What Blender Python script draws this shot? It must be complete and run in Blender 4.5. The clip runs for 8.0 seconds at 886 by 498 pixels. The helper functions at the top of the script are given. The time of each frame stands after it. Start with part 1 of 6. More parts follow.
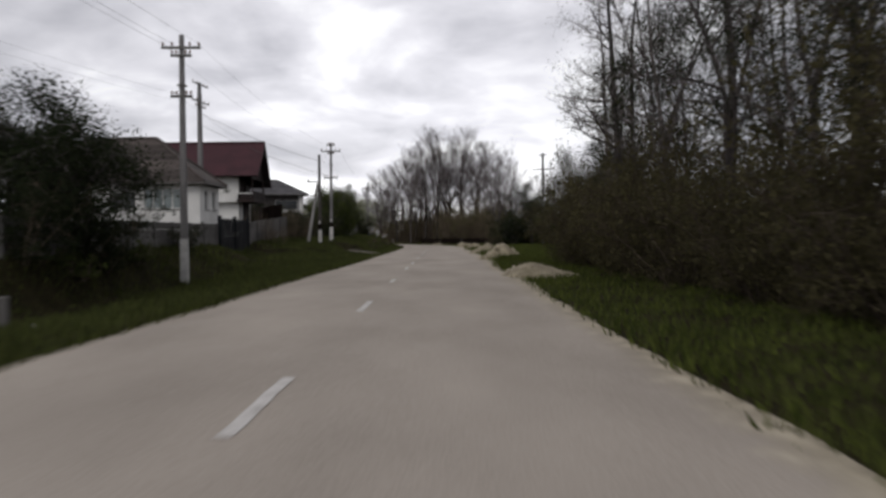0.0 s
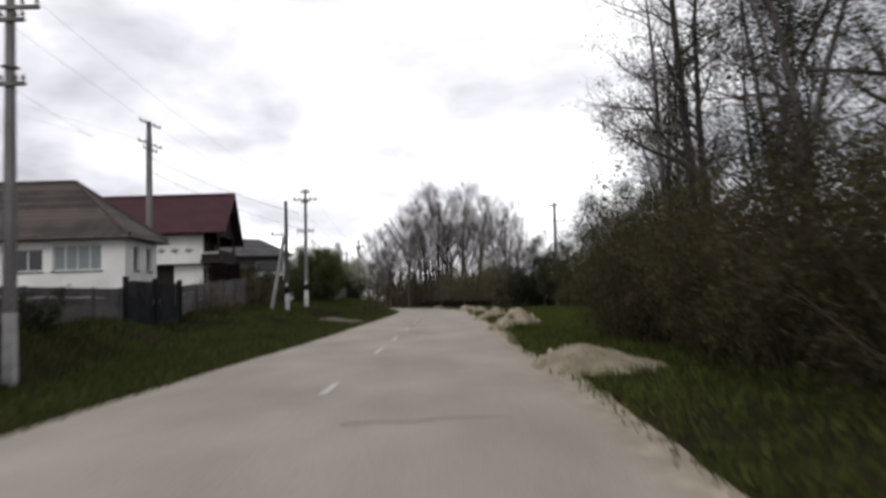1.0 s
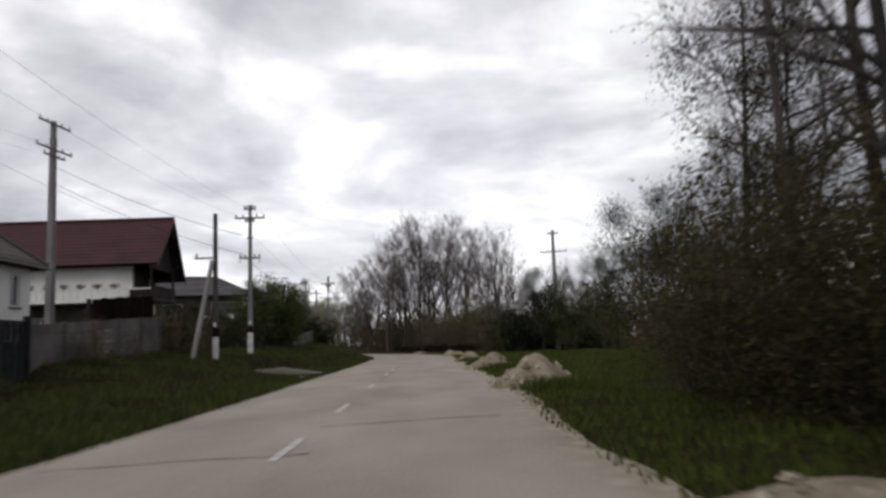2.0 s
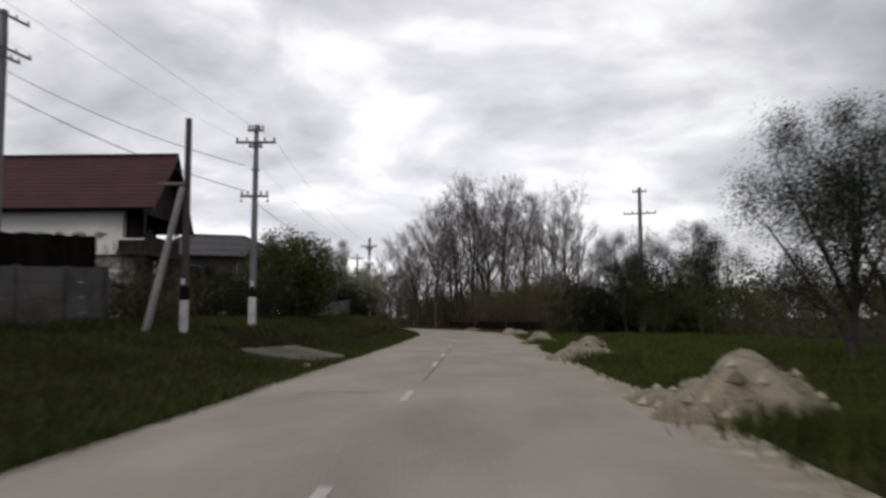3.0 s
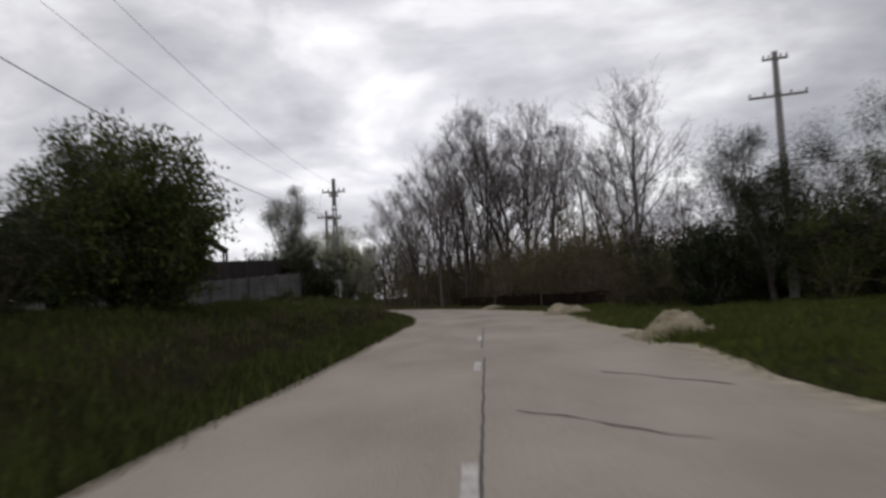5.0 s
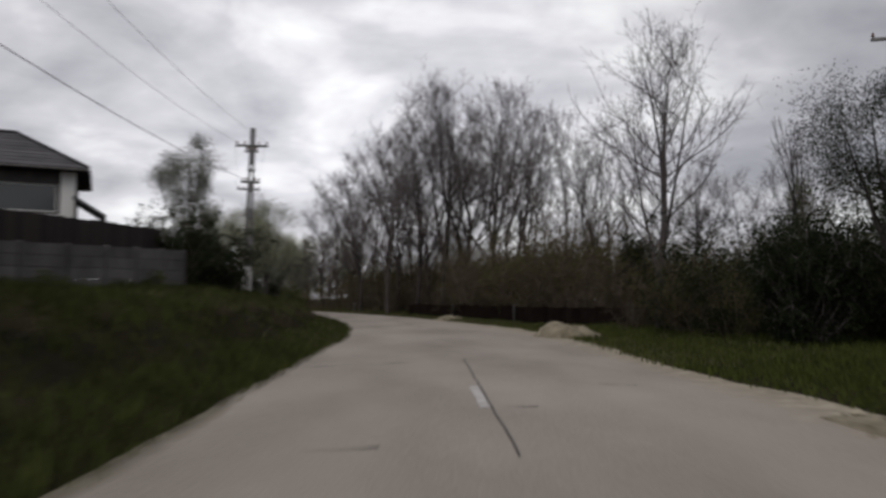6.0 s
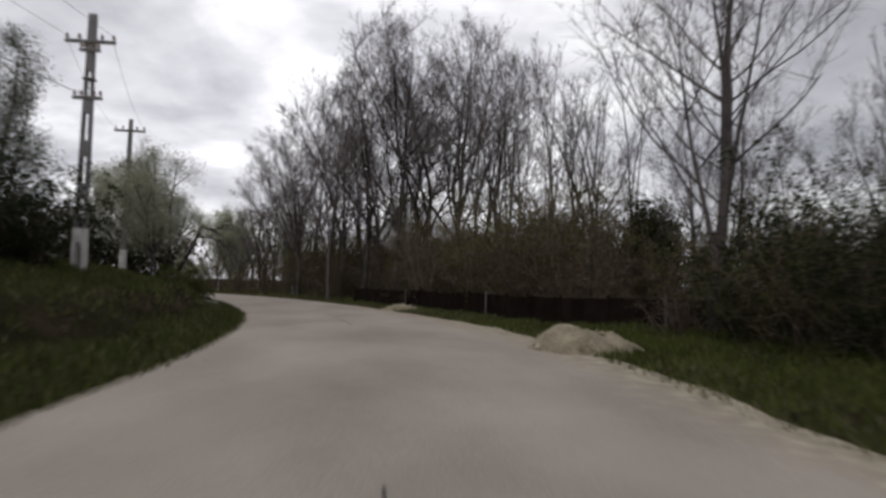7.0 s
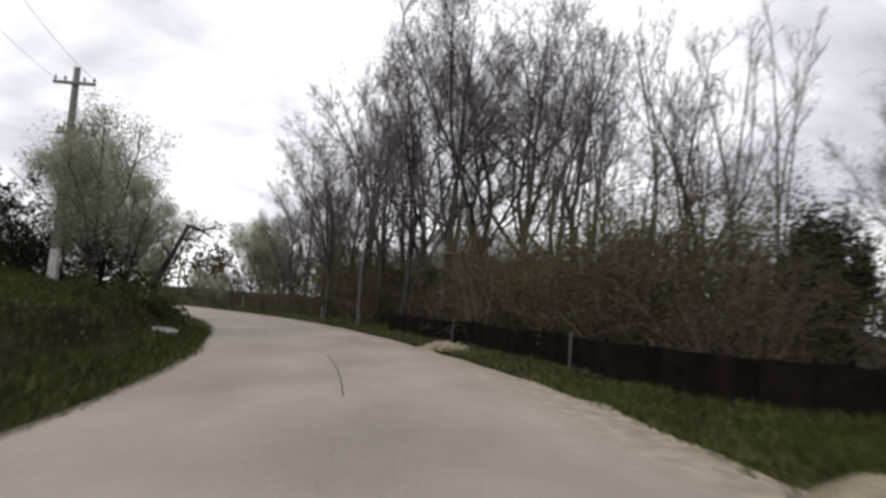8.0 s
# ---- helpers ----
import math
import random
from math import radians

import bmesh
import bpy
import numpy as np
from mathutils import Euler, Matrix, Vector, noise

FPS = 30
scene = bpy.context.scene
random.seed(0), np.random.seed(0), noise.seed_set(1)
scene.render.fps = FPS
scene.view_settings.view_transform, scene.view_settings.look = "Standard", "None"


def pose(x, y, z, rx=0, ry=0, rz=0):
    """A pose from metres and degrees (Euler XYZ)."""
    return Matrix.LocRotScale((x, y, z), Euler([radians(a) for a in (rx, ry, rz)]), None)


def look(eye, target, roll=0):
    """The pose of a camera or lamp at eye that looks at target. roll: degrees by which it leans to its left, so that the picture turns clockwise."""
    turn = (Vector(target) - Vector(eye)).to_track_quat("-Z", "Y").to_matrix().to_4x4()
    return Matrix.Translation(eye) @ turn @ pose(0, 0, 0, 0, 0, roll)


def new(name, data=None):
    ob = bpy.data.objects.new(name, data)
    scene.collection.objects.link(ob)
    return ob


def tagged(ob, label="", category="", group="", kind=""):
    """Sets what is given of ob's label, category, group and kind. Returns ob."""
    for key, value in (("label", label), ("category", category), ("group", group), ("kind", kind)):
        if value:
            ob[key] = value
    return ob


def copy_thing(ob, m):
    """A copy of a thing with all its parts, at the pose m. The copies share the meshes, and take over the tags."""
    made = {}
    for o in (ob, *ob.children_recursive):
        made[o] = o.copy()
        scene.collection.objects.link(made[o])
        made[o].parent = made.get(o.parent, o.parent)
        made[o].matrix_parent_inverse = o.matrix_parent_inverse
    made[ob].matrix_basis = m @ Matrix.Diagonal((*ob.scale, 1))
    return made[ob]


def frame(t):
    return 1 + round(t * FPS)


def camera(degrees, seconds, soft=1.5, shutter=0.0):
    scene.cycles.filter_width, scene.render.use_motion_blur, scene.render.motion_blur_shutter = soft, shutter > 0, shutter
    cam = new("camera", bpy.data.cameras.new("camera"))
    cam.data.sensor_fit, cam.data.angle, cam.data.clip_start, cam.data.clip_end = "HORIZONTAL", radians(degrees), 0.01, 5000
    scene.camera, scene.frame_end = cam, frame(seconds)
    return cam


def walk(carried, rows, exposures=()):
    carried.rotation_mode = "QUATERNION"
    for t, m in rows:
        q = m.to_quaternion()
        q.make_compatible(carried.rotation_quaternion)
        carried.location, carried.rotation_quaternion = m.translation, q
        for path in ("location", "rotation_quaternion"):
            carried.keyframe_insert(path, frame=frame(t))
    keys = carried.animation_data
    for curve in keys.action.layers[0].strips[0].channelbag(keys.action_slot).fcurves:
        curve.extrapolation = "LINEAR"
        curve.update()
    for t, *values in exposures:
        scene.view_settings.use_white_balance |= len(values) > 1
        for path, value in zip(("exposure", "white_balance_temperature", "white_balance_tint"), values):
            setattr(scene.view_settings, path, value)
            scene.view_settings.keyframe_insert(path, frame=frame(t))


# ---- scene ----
cam = camera(58.2, 8.0, soft=2.8, shutter=0.5)
PATH = [
    (0, (0.192, 0.589, 1.445), (0.198, 2.589, 1.412), -0.6),
    (0.5, (0.559, 6.471, 1.377), (0.544, 8.471, 1.411), -0.6),
    (1, (0.606, 12.47, 1.492), (0.607, 14.467, 1.615), -1.6),
    (1.2, (0.627, 14.888, 1.51), (0.639, 16.879, 1.698), -0.7),
    (2.3, (0.633, 28.04, 1.369), (0.684, 30.025, 1.602), -2.6),
    (2.5, (0.507, 30.526, 1.364), (0.521, 32.52, 1.522), -3.4),
    (3, (-0.029, 36.849, 1.439), (-0.106, 38.84, 1.612), -0.1),
    (3.5, (-0.311, 43.102, 1.386), (-0.256, 45.092, 1.578), -0.9),
    (4, (-0.448, 49.392, 1.377), (-0.47, 51.387, 1.523), -2.4),
    (4.5, (-0.521, 55.849, 1.355), (-0.601, 57.841, 1.513), -2.2),
    (4.7, (-0.667, 58.479, 1.384), (-0.754, 60.473, 1.514), -3.8),
    (5.8, (-1.934, 72.809, 1.324), (-1.97, 74.806, 1.428), 0.7),
    (6, (-1.944, 75.359, 1.309), (-1.899, 77.354, 1.438), 0.8),
    (6.2, (-1.837, 77.839, 1.282), (-1.737, 79.831, 1.431), 1.3),
    (6.5, (-1.583, 81.516, 1.279), (-1.46, 83.504, 1.468), 2.7),
    (7, (-1.095, 87.594, 1.392), (-0.952, 89.587, 1.481), 1.6),
    (7.3, (-0.828, 91.068, 1.498), (-0.704, 93.059, 1.633), 1.9),
    (7.5, (-0.665, 93.381, 1.544), (-0.565, 95.374, 1.683), 3.8),
    (8, (-0.57, 99.169, 1.663), (-0.569, 101.164, 1.803), 4.1),
]
walk(cam, [(t, look(eye, target, roll)) for t, eye, target, roll in PATH], [(0.0, -0.1), (0.5, 0.4), (1.0, 0.32), (1.2, 0.3), (2.3, -0.1), (3.0, -0.1), (4.5, -0.15), (5.8, -0.25), (6.5, -0.25), (7.0, -0.05), (7.5, 0.4), (8.0, 0.5)])

# ---- light ----
SUN_TURN, SUN_HEIGHT = radians(200), radians(42)
world = bpy.data.worlds.new("overcast_sky")
scene.world = world
world.use_nodes = True
wn, wl = world.node_tree.nodes, world.node_tree.links
wn.clear()


def wnode(kind, **values):
    n = wn.new(kind)
    for k, v in values.items():
        if k in n.inputs:
            n.inputs[k].default_value = v
    return n


def wmath(op, a, b):
    n = wn.new("ShaderNodeMath")
    n.operation = op
    for i, v in enumerate((a, b)):
        if isinstance(v, (int, float)):
            n.inputs[i].default_value = v
        else:
            wl.new(v, n.inputs[i])
    return n.outputs[0]


w_out = wn.new("ShaderNodeOutputWorld")
w_sky = wn.new("ShaderNodeTexSky")
w_sky.sky_type, w_sky.sun_disc = "NISHITA", False
w_sky.sun_elevation, w_sky.sun_rotation = SUN_HEIGHT, SUN_TURN
w_blue = wnode("ShaderNodeBackground", Strength=0.10)
wl.new(w_sky.outputs[0], w_blue.inputs[0])
# a flat deck of cloud: the direction is laid onto a level sheet overhead
w_dir = wn.new("ShaderNodeTexCoord")
w_sep = wn.new("ShaderNodeSeparateXYZ")
wl.new(w_dir.outputs["Generated"], w_sep.inputs[0])
w_low = wmath("ADD", wmath("MAXIMUM", w_sep.outputs[2], 0.0), 0.26)
w_flat = wn.new("ShaderNodeCombineXYZ")
wl.new(wmath("DIVIDE", w_sep.outputs[0], w_low), w_flat.inputs[0])
wl.new(wmath("DIVIDE", w_sep.outputs[1], w_low), w_flat.inputs[1])
w_big = wnode("ShaderNodeTexNoise", Scale=1.5, Detail=5.0, Roughness=0.48, Distortion=0.5)
w_fine = wnode("ShaderNodeTexNoise", Scale=4.2, Detail=8.0, Roughness=0.55, Distortion=0.3)
for n in (w_big, w_fine):
    wl.new(w_flat.outputs[0], n.inputs["Vector"])
w_mix = wmath("ADD", wmath("MULTIPLY", w_big.outputs[0], 0.74), wmath("MULTIPLY", w_fine.outputs[0], 0.26))
w_ramp = wn.new("ShaderNodeValToRGB")
wl.new(w_mix, w_ramp.inputs[0])
ramp = w_ramp.color_ramp
ramp.elements[0].position, ramp.elements[0].color = 0.36, (1.0, 1.0, 1.0, 1)
ramp.elements[1].position, ramp.elements[1].color = 0.64, (0.36, 0.355, 0.385, 1)
mid = ramp.elements.new(0.50)
mid.color = (0.60, 0.59, 0.625, 1)
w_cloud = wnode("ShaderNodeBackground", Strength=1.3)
# sky gain imitates windscreen tint: brighter down the road, dimmer on the wood's side
w_bright = wmath("ADD", wmath("MULTIPLY", wmath("POWER", wmath("MAXIMUM", w_sep.outputs[1], 0.0), 9.0), 0.55), 1.2)
w_tint = wmath("MULTIPLY", wmath("MINIMUM", wmath("MAXIMUM", wmath("SUBTRACT", w_sep.outputs[0], 0.05), 0.0), 0.5), 0.6)
wl.new(wmath("MULTIPLY", w_bright, wmath("SUBTRACT", 1.0, w_tint)), w_cloud.inputs[1])
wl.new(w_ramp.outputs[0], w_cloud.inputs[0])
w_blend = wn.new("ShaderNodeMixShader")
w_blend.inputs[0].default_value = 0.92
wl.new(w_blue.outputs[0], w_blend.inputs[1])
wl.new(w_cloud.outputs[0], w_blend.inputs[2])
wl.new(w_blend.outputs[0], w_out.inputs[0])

sun = new("sun", bpy.data.lights.new("sun", "SUN"))
sun.data.energy, sun.data.angle, sun.data.color = 0.6, radians(25), (1.0, 0.96, 0.9)
sun.matrix_world = pose(0, 0, 60, 90 - math.degrees(SUN_HEIGHT), 0, 180 - math.degrees(SUN_TURN))


# ---- materials ----
def material(name, dark, light, scale=2.0, rough=0.85, bump=0.3, grain=20.0, metal=0.0, single=0.0, island=0.0, lo=0.35, hi=0.68, stretch=(1, 1, 1), dist=0.02, gloss=0.25):
    """A surface of two tones, blotches over grain, with relief. single / island: how far single pieces differ in tone."""
    m = bpy.data.materials.new(name)
    m.use_nodes = True
    n, l = m.node_tree.nodes, m.node_tree.links
    bsdf = n["Principled BSDF"]
    bsdf.inputs["Roughness"].default_value, bsdf.inputs["Metallic"].default_value = rough, metal
    bsdf.inputs["Specular IOR Level"].default_value = gloss
    at = n.new("ShaderNodeTexCoord")
    size = n.new("ShaderNodeMapping")
    size.inputs["Scale"].default_value = stretch
    l.new(at.outputs["Object"], size.inputs[0])
    blotch, fine = n.new("ShaderNodeTexNoise"), n.new("ShaderNodeTexNoise")
    blotch.inputs["Scale"].default_value, blotch.inputs["Detail"].default_value = scale, 5
    fine.inputs["Scale"].default_value, fine.inputs["Detail"].default_value = grain, 4
    for t in (blotch, fine):
        l.new(size.outputs[0], t.inputs["Vector"])
    mix = n.new("ShaderNodeMath")
    mix.operation = "MULTIPLY_ADD"
    mix.inputs[1].default_value = 0.4
    half = n.new("ShaderNodeMath")
    half.operation = "MULTIPLY"
    half.inputs[1].default_value = 0.6
    l.new(blotch.outputs[0], half.inputs[0])
    l.new(fine.outputs[0], mix.inputs[0])
    l.new(half.outputs[0], mix.inputs[2])
    tone = n.new("ShaderNodeValToRGB")
    tone.color_ramp.elements[0].position, tone.color_ramp.elements[0].color = lo, (*dark, 1)
    tone.color_ramp.elements[1].position, tone.color_ramp.elements[1].color = hi, (*light, 1)
    value = mix.outputs[0]
    for amount, kind, socket in ((single, "ShaderNodeObjectInfo", "Random"), (island, "ShaderNodeNewGeometry", "Random Per Island")):
        if amount:
            src, off = n.new(kind), n.new("ShaderNodeMath")
            off.operation = "MULTIPLY_ADD"
            off.inputs[1].default_value = amount
            l.new(src.outputs[socket], off.inputs[0])
            shift = n.new("ShaderNodeMath")
            shift.operation = "SUBTRACT"
            shift.inputs[1].default_value = amount / 2
            l.new(value, shift.inputs[0])
            l.new(shift.outputs[0], off.inputs[2])
            value = off.outputs[0]
    l.new(value, tone.inputs[0])
    l.new(tone.outputs[0], bsdf.inputs["Base Color"])
    if bump:
        b = n.new("ShaderNodeBump")
        b.inputs["Strength"].default_value, b.inputs["Distance"].default_value = bump, dist
        l.new(fine.outputs[0], b.inputs["Height"])
        l.new(b.outputs[0], bsdf.inputs["Normal"])
    return m


def leafy(name, dark, light, dry=None, scale=0.8):
    """Thin leaves: light also comes through them. dry: a withered tone between the two."""
    m = material(name, dark, light, scale, 0.8, 0, 6.0, island=0.5, gloss=0.12)
    n, l = m.node_tree.nodes, m.node_tree.links
    if dry:
        tone = [k for k in n if k.type == "VALTORGB"][0].color_ramp
        tone.elements.new(0.5).color = (*dry, 1)
    thin, add = n.new("ShaderNodeBsdfTranslucent"), n.new("ShaderNodeMixShader")
    thin.inputs[0].default_value = (*[c * 1.1 for c in light], 1)
    add.inputs[0].default_value = 0.3
    l.new(n["Principled BSDF"].outputs[0], add.inputs[1])
    l.new(thin.outputs[0], add.inputs[2])
    l.new(add.outputs[0], n["Material Output"].inputs[0])
    return m


def asphalt(name):
    return material(name, (0.215, 0.186, 0.158), (0.375, 0.330, 0.285), 0.45, 0.93, 0.6, 48, lo=0.3, hi=0.66, stretch=(1, 0.4, 1), dist=0.008)


M_ROAD = asphalt("worn_pale_asphalt")
M_SEAL = material("dark_joint_sealant", (0.045, 0.040, 0.036), (0.12, 0.108, 0.098), 3, 0.85, 0.3, 30)
M_PAINT = material("worn_white_road_paint", (0.33, 0.31, 0.29), (0.62, 0.60, 0.58), 5, 0.8, 0.2, 40)
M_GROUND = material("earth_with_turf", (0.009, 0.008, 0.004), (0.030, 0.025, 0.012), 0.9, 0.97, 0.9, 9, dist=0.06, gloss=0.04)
M_GRASS = leafy("grass_blades", (0.018, 0.027, 0.005), (0.098, 0.120, 0.025), (0.050, 0.054, 0.017), 0.6)
M_VERGE = leafy("coarse_verge_grass", (0.012, 0.017, 0.005), (0.082, 0.098, 0.026), (0.040, 0.038, 0.016), 0.45)
M_BARK = material("grey_brown_bark", (0.030, 0.026, 0.025), (0.112, 0.098, 0.094), 3, 0.9, 0.6, 22, single=0.25, stretch=(1, 1, 0.3), gloss=0.1)
M_TWIG = material("dull_brown_twigs", (0.070, 0.060, 0.060), (0.205, 0.180, 0.180), 2, 0.9, 0, 10, island=0.4, gloss=0.1)
M_BRUSH = material("dark_brushwood", (0.043, 0.034, 0.025), (0.155, 0.125, 0.094), 2, 0.9, 0, 10, island=0.4, gloss=0.1)
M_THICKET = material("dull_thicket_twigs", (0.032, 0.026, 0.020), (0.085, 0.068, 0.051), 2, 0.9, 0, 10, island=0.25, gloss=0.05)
M_SAPLING = material("light_brown_saplings", (0.055, 0.043, 0.032), (0.185, 0.148, 0.112), 2, 0.9, 0, 10, island=0.5, gloss=0.1)
M_BUD = leafy("dull_spring_buds", (0.040, 0.040, 0.015), (0.130, 0.124, 0.052))
M_DEAD = leafy("dry_brown_leaves", (0.038, 0.028, 0.017), (0.125, 0.096, 0.062))
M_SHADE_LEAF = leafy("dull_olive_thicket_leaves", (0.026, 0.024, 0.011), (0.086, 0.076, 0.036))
M_DRY = leafy("dry_verge_grass", (0.045, 0.046, 0.019), (0.175, 0.165, 0.085))
M_LEAF = leafy("dark_green_leaves", (0.021, 0.033, 0.009), (0.092, 0.108, 0.033))
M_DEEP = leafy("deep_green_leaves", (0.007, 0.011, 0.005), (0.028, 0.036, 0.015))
M_PALE = leafy("pale_spring_leaves", (0.15, 0.158, 0.10), (0.40, 0.41, 0.30))
M_GREY_LEAF = leafy("grey_green_leaves", (0.075, 0.082, 0.064), (0.215, 0.225, 0.176))
M_SLAB = material("dusty_slab_concrete", (0.050, 0.044, 0.035), (0.150, 0.133, 0.108), 0.9, 0.95, 0.6, 22, single=0.2)
M_CONC = material("weathered_concrete", (0.066, 0.062, 0.060), (0.150, 0.142, 0.137), 1.1, 0.92, 0.4, 25, single=0.15)
M_POLE = material("grey_pole_concrete", (0.115, 0.112, 0.112), (0.25, 0.24, 0.24), 1.5, 0.9, 0.3, 30, stretch=(1, 1, 0.3))
M_STRUT = material("pale_strut_concrete", (0.15, 0.145, 0.14), (0.31, 0.30, 0.29), 1.5, 0.9, 0.3, 30, stretch=(1, 1, 0.3))
M_TIMBER = material("tarred_pole_timber", (0.035, 0.03, 0.028), (0.11, 0.10, 0.095), 2, 0.9, 0.5, 20, stretch=(1, 1, 0.15))
M_LIME = material("limewash", (0.36, 0.35, 0.34), (0.66, 0.65, 0.63), 3, 0.9, 0.3, 25)
M_STEEL = material("rusty_galvanised_steel", (0.09, 0.085, 0.08), (0.22, 0.21, 0.20), 4, 0.6, 0.1, 40, metal=0.6)
M_INSUL = material("brown_porcelain", (0.10, 0.05, 0.03), (0.18, 0.10, 0.06), 4, 0.25, 0, 10)
M_WIRE = material("weathered_wire", (0.03, 0.03, 0.03), (0.07, 0.07, 0.07), 4, 0.6, 0, 10)
M_WHITE = material("white_plaster", (0.56, 0.55, 0.53), (0.80, 0.79, 0.77), 0.7, 0.9, 0.2, 30, lo=0.25, hi=0.6)
M_PLINTH = material("grey_plinth", (0.075, 0.072, 0.070), (0.16, 0.155, 0.15), 1.2, 0.9, 0.3, 20)
# also stands in for shade on the chalet's recessed ground floor
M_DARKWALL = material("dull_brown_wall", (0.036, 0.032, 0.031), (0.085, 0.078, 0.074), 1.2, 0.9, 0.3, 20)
M_TILE_RED = material("dark_red_roof_sheet", (0.036, 0.012, 0.016), (0.066, 0.021, 0.028), 0.8, 0.65, 0.15, 14, single=0.06)
M_TILE_BROWN = material("brown_grey_roof_tile", (0.042, 0.034, 0.031), (0.092, 0.076, 0.070), 0.8, 0.8, 0.3, 14, single=0.35)
M_TILE_GREY = material("slate_grey_roof", (0.050, 0.048, 0.052), (0.105, 0.10, 0.105), 0.8, 0.75, 0.3, 14, single=0.3)
M_BOARD = material("dark_brown_boards", (0.012, 0.008, 0.008), (0.034, 0.023, 0.021), 2, 0.8, 0.4, 18, single=0.4, stretch=(1, 1, 0.2))
M_GATE = material("dark_grey_sheet_gate", (0.010, 0.011, 0.013), (0.030, 0.031, 0.034), 2, 0.8, 0.1, 18, single=0.25, gloss=0.1)
M_BLACK = material("black_fence_panel", (0.009, 0.007, 0.006), (0.019, 0.014, 0.012), 2, 0.95, 0.2, 18, single=0.2, gloss=0.0)
M_FRAME = material("off_white_window_frame", (0.5, 0.5, 0.48), (0.75, 0.74, 0.72), 4, 0.6, 0.1, 20)
M_GRAVEL = material("pale_limestone_spoil", (0.135, 0.112, 0.075), (0.36, 0.315, 0.228), 2.2, 0.95, 0.9, 18, dist=0.05)
M_STONE = material("pale_rubble", (0.14, 0.118, 0.082), (0.42, 0.375, 0.285), 2, 0.95, 0.4, 12, island=0.5)

def sandy(name, dark, light):
    """Sand that thins out over the asphalt: the mesh's own measure of sand, broken up by noise, mixes the two."""
    m = asphalt(name)
    n, l = m.node_tree.nodes, m.node_tree.links
    cover, at, spots = n.new("ShaderNodeAttribute"), n.new("ShaderNodeTexCoord"), n.new("ShaderNodeTexNoise")
    cover.attribute_name = "sand"
    spots.inputs["Scale"].default_value, spots.inputs["Detail"].default_value, spots.inputs["Roughness"].default_value = 2.2, 7, 0.65
    l.new(at.outputs["Object"], spots.inputs["Vector"])
    add, share, mix, tone = n.new("ShaderNodeMath"), n.new("ShaderNodeMapRange"), n.new("ShaderNodeMix"), n.new("ShaderNodeValToRGB")
    l.new(cover.outputs["Fac"], add.inputs[0])
    l.new(spots.outputs[0], add.inputs[1])
    share.inputs[1].default_value, share.inputs[2].default_value = 0.75, 1.25
    l.new(add.outputs[0], share.inputs[0])
    mix.data_type = "RGBA"
    for k, (where, colour) in enumerate(((0.36, dark), (0.66, light))):
        tone.color_ramp.elements[k].position, tone.color_ramp.elements[k].color = where, (*colour, 1)
    l.new(spots.outputs[0], tone.inputs[0])
    bsdf = n["Principled BSDF"]
    l.new(share.outputs[0], mix.inputs["Factor"])
    l.new(bsdf.inputs["Base Color"].links[0].from_socket, mix.inputs[6])
    l.new(tone.outputs[0], mix.inputs[7])
    l.new(mix.outputs[2], bsdf.inputs["Base Color"])
    return m


M_SAND = sandy("sand_over_asphalt", (0.185, 0.158, 0.113), (0.410, 0.360, 0.278))
M_EARTH_EDGE = sandy("earth_over_asphalt", (0.055, 0.048, 0.030), (0.190, 0.166, 0.122))

M_GLASS = bpy.data.materials.new("dark_window_glass")
M_GLASS.use_nodes = True
g_bsdf = M_GLASS.node_tree.nodes["Principled BSDF"]
g_bsdf.inputs["Base Color"].default_value = (0.02, 0.024, 0.028, 1)
g_bsdf.inputs["Roughness"].default_value = 0.06
g_bsdf.inputs["Specular IOR Level"].default_value = 0.6


M_CURTAINED = bpy.data.materials.new("curtained_window_glass")
M_CURTAINED.use_nodes = True
c_nodes, c_links = M_CURTAINED.node_tree.nodes, M_CURTAINED.node_tree.links
c_bsdf, c_folds, c_tone = c_nodes["Principled BSDF"], c_nodes.new("ShaderNodeTexWave"), c_nodes.new("ShaderNodeValToRGB")
c_folds.inputs["Scale"].default_value, c_folds.inputs["Distortion"].default_value = 3.0, 1.5
c_tone.color_ramp.elements[0].color, c_tone.color_ramp.elements[1].color = (0.10, 0.125, 0.13, 1), (0.20, 0.24, 0.245, 1)
c_links.new(c_folds.outputs[0], c_tone.inputs[0])
c_links.new(c_tone.outputs[0], c_bsdf.inputs["Base Color"])
c_bsdf.inputs["Roughness"].default_value, c_bsdf.inputs["Specular IOR Level"].default_value = 0.06, 0.6


# ---- building tools ----
def mesh(name, verts, faces, mat, smooth=False):
    me = bpy.data.meshes.new(name)
    me.from_pydata(np.asarray(verts, float).tolist(), [], faces if isinstance(faces, list) else faces.tolist())
    me.materials.append(mat)
    if smooth:
        me.polygons.foreach_set("use_smooth", [True] * len(me.polygons))
    me.update()
    return me


def thing(name, at=(0, 0, 0), turn=0.0, label="", category="", group="", kind=""):
    ob = new(name)
    ob.empty_display_size = 0.3
    ob.matrix_world = pose(*at, 0, 0, turn)
    return tagged(ob, label, category, group, kind)


def under(name, me, parent, label=""):
    ob = new(name, me)
    ob.parent = parent
    return tagged(ob, label) if label else ob


def part(name, bm, mat, parent, label=""):
    """Links a bmesh as one mesh object under a thing or a part."""
    me = bpy.data.meshes.new(name)
    bm.to_mesh(me)
    bm.free()
    me.materials.append(mat)
    return under(name, me, parent, label)


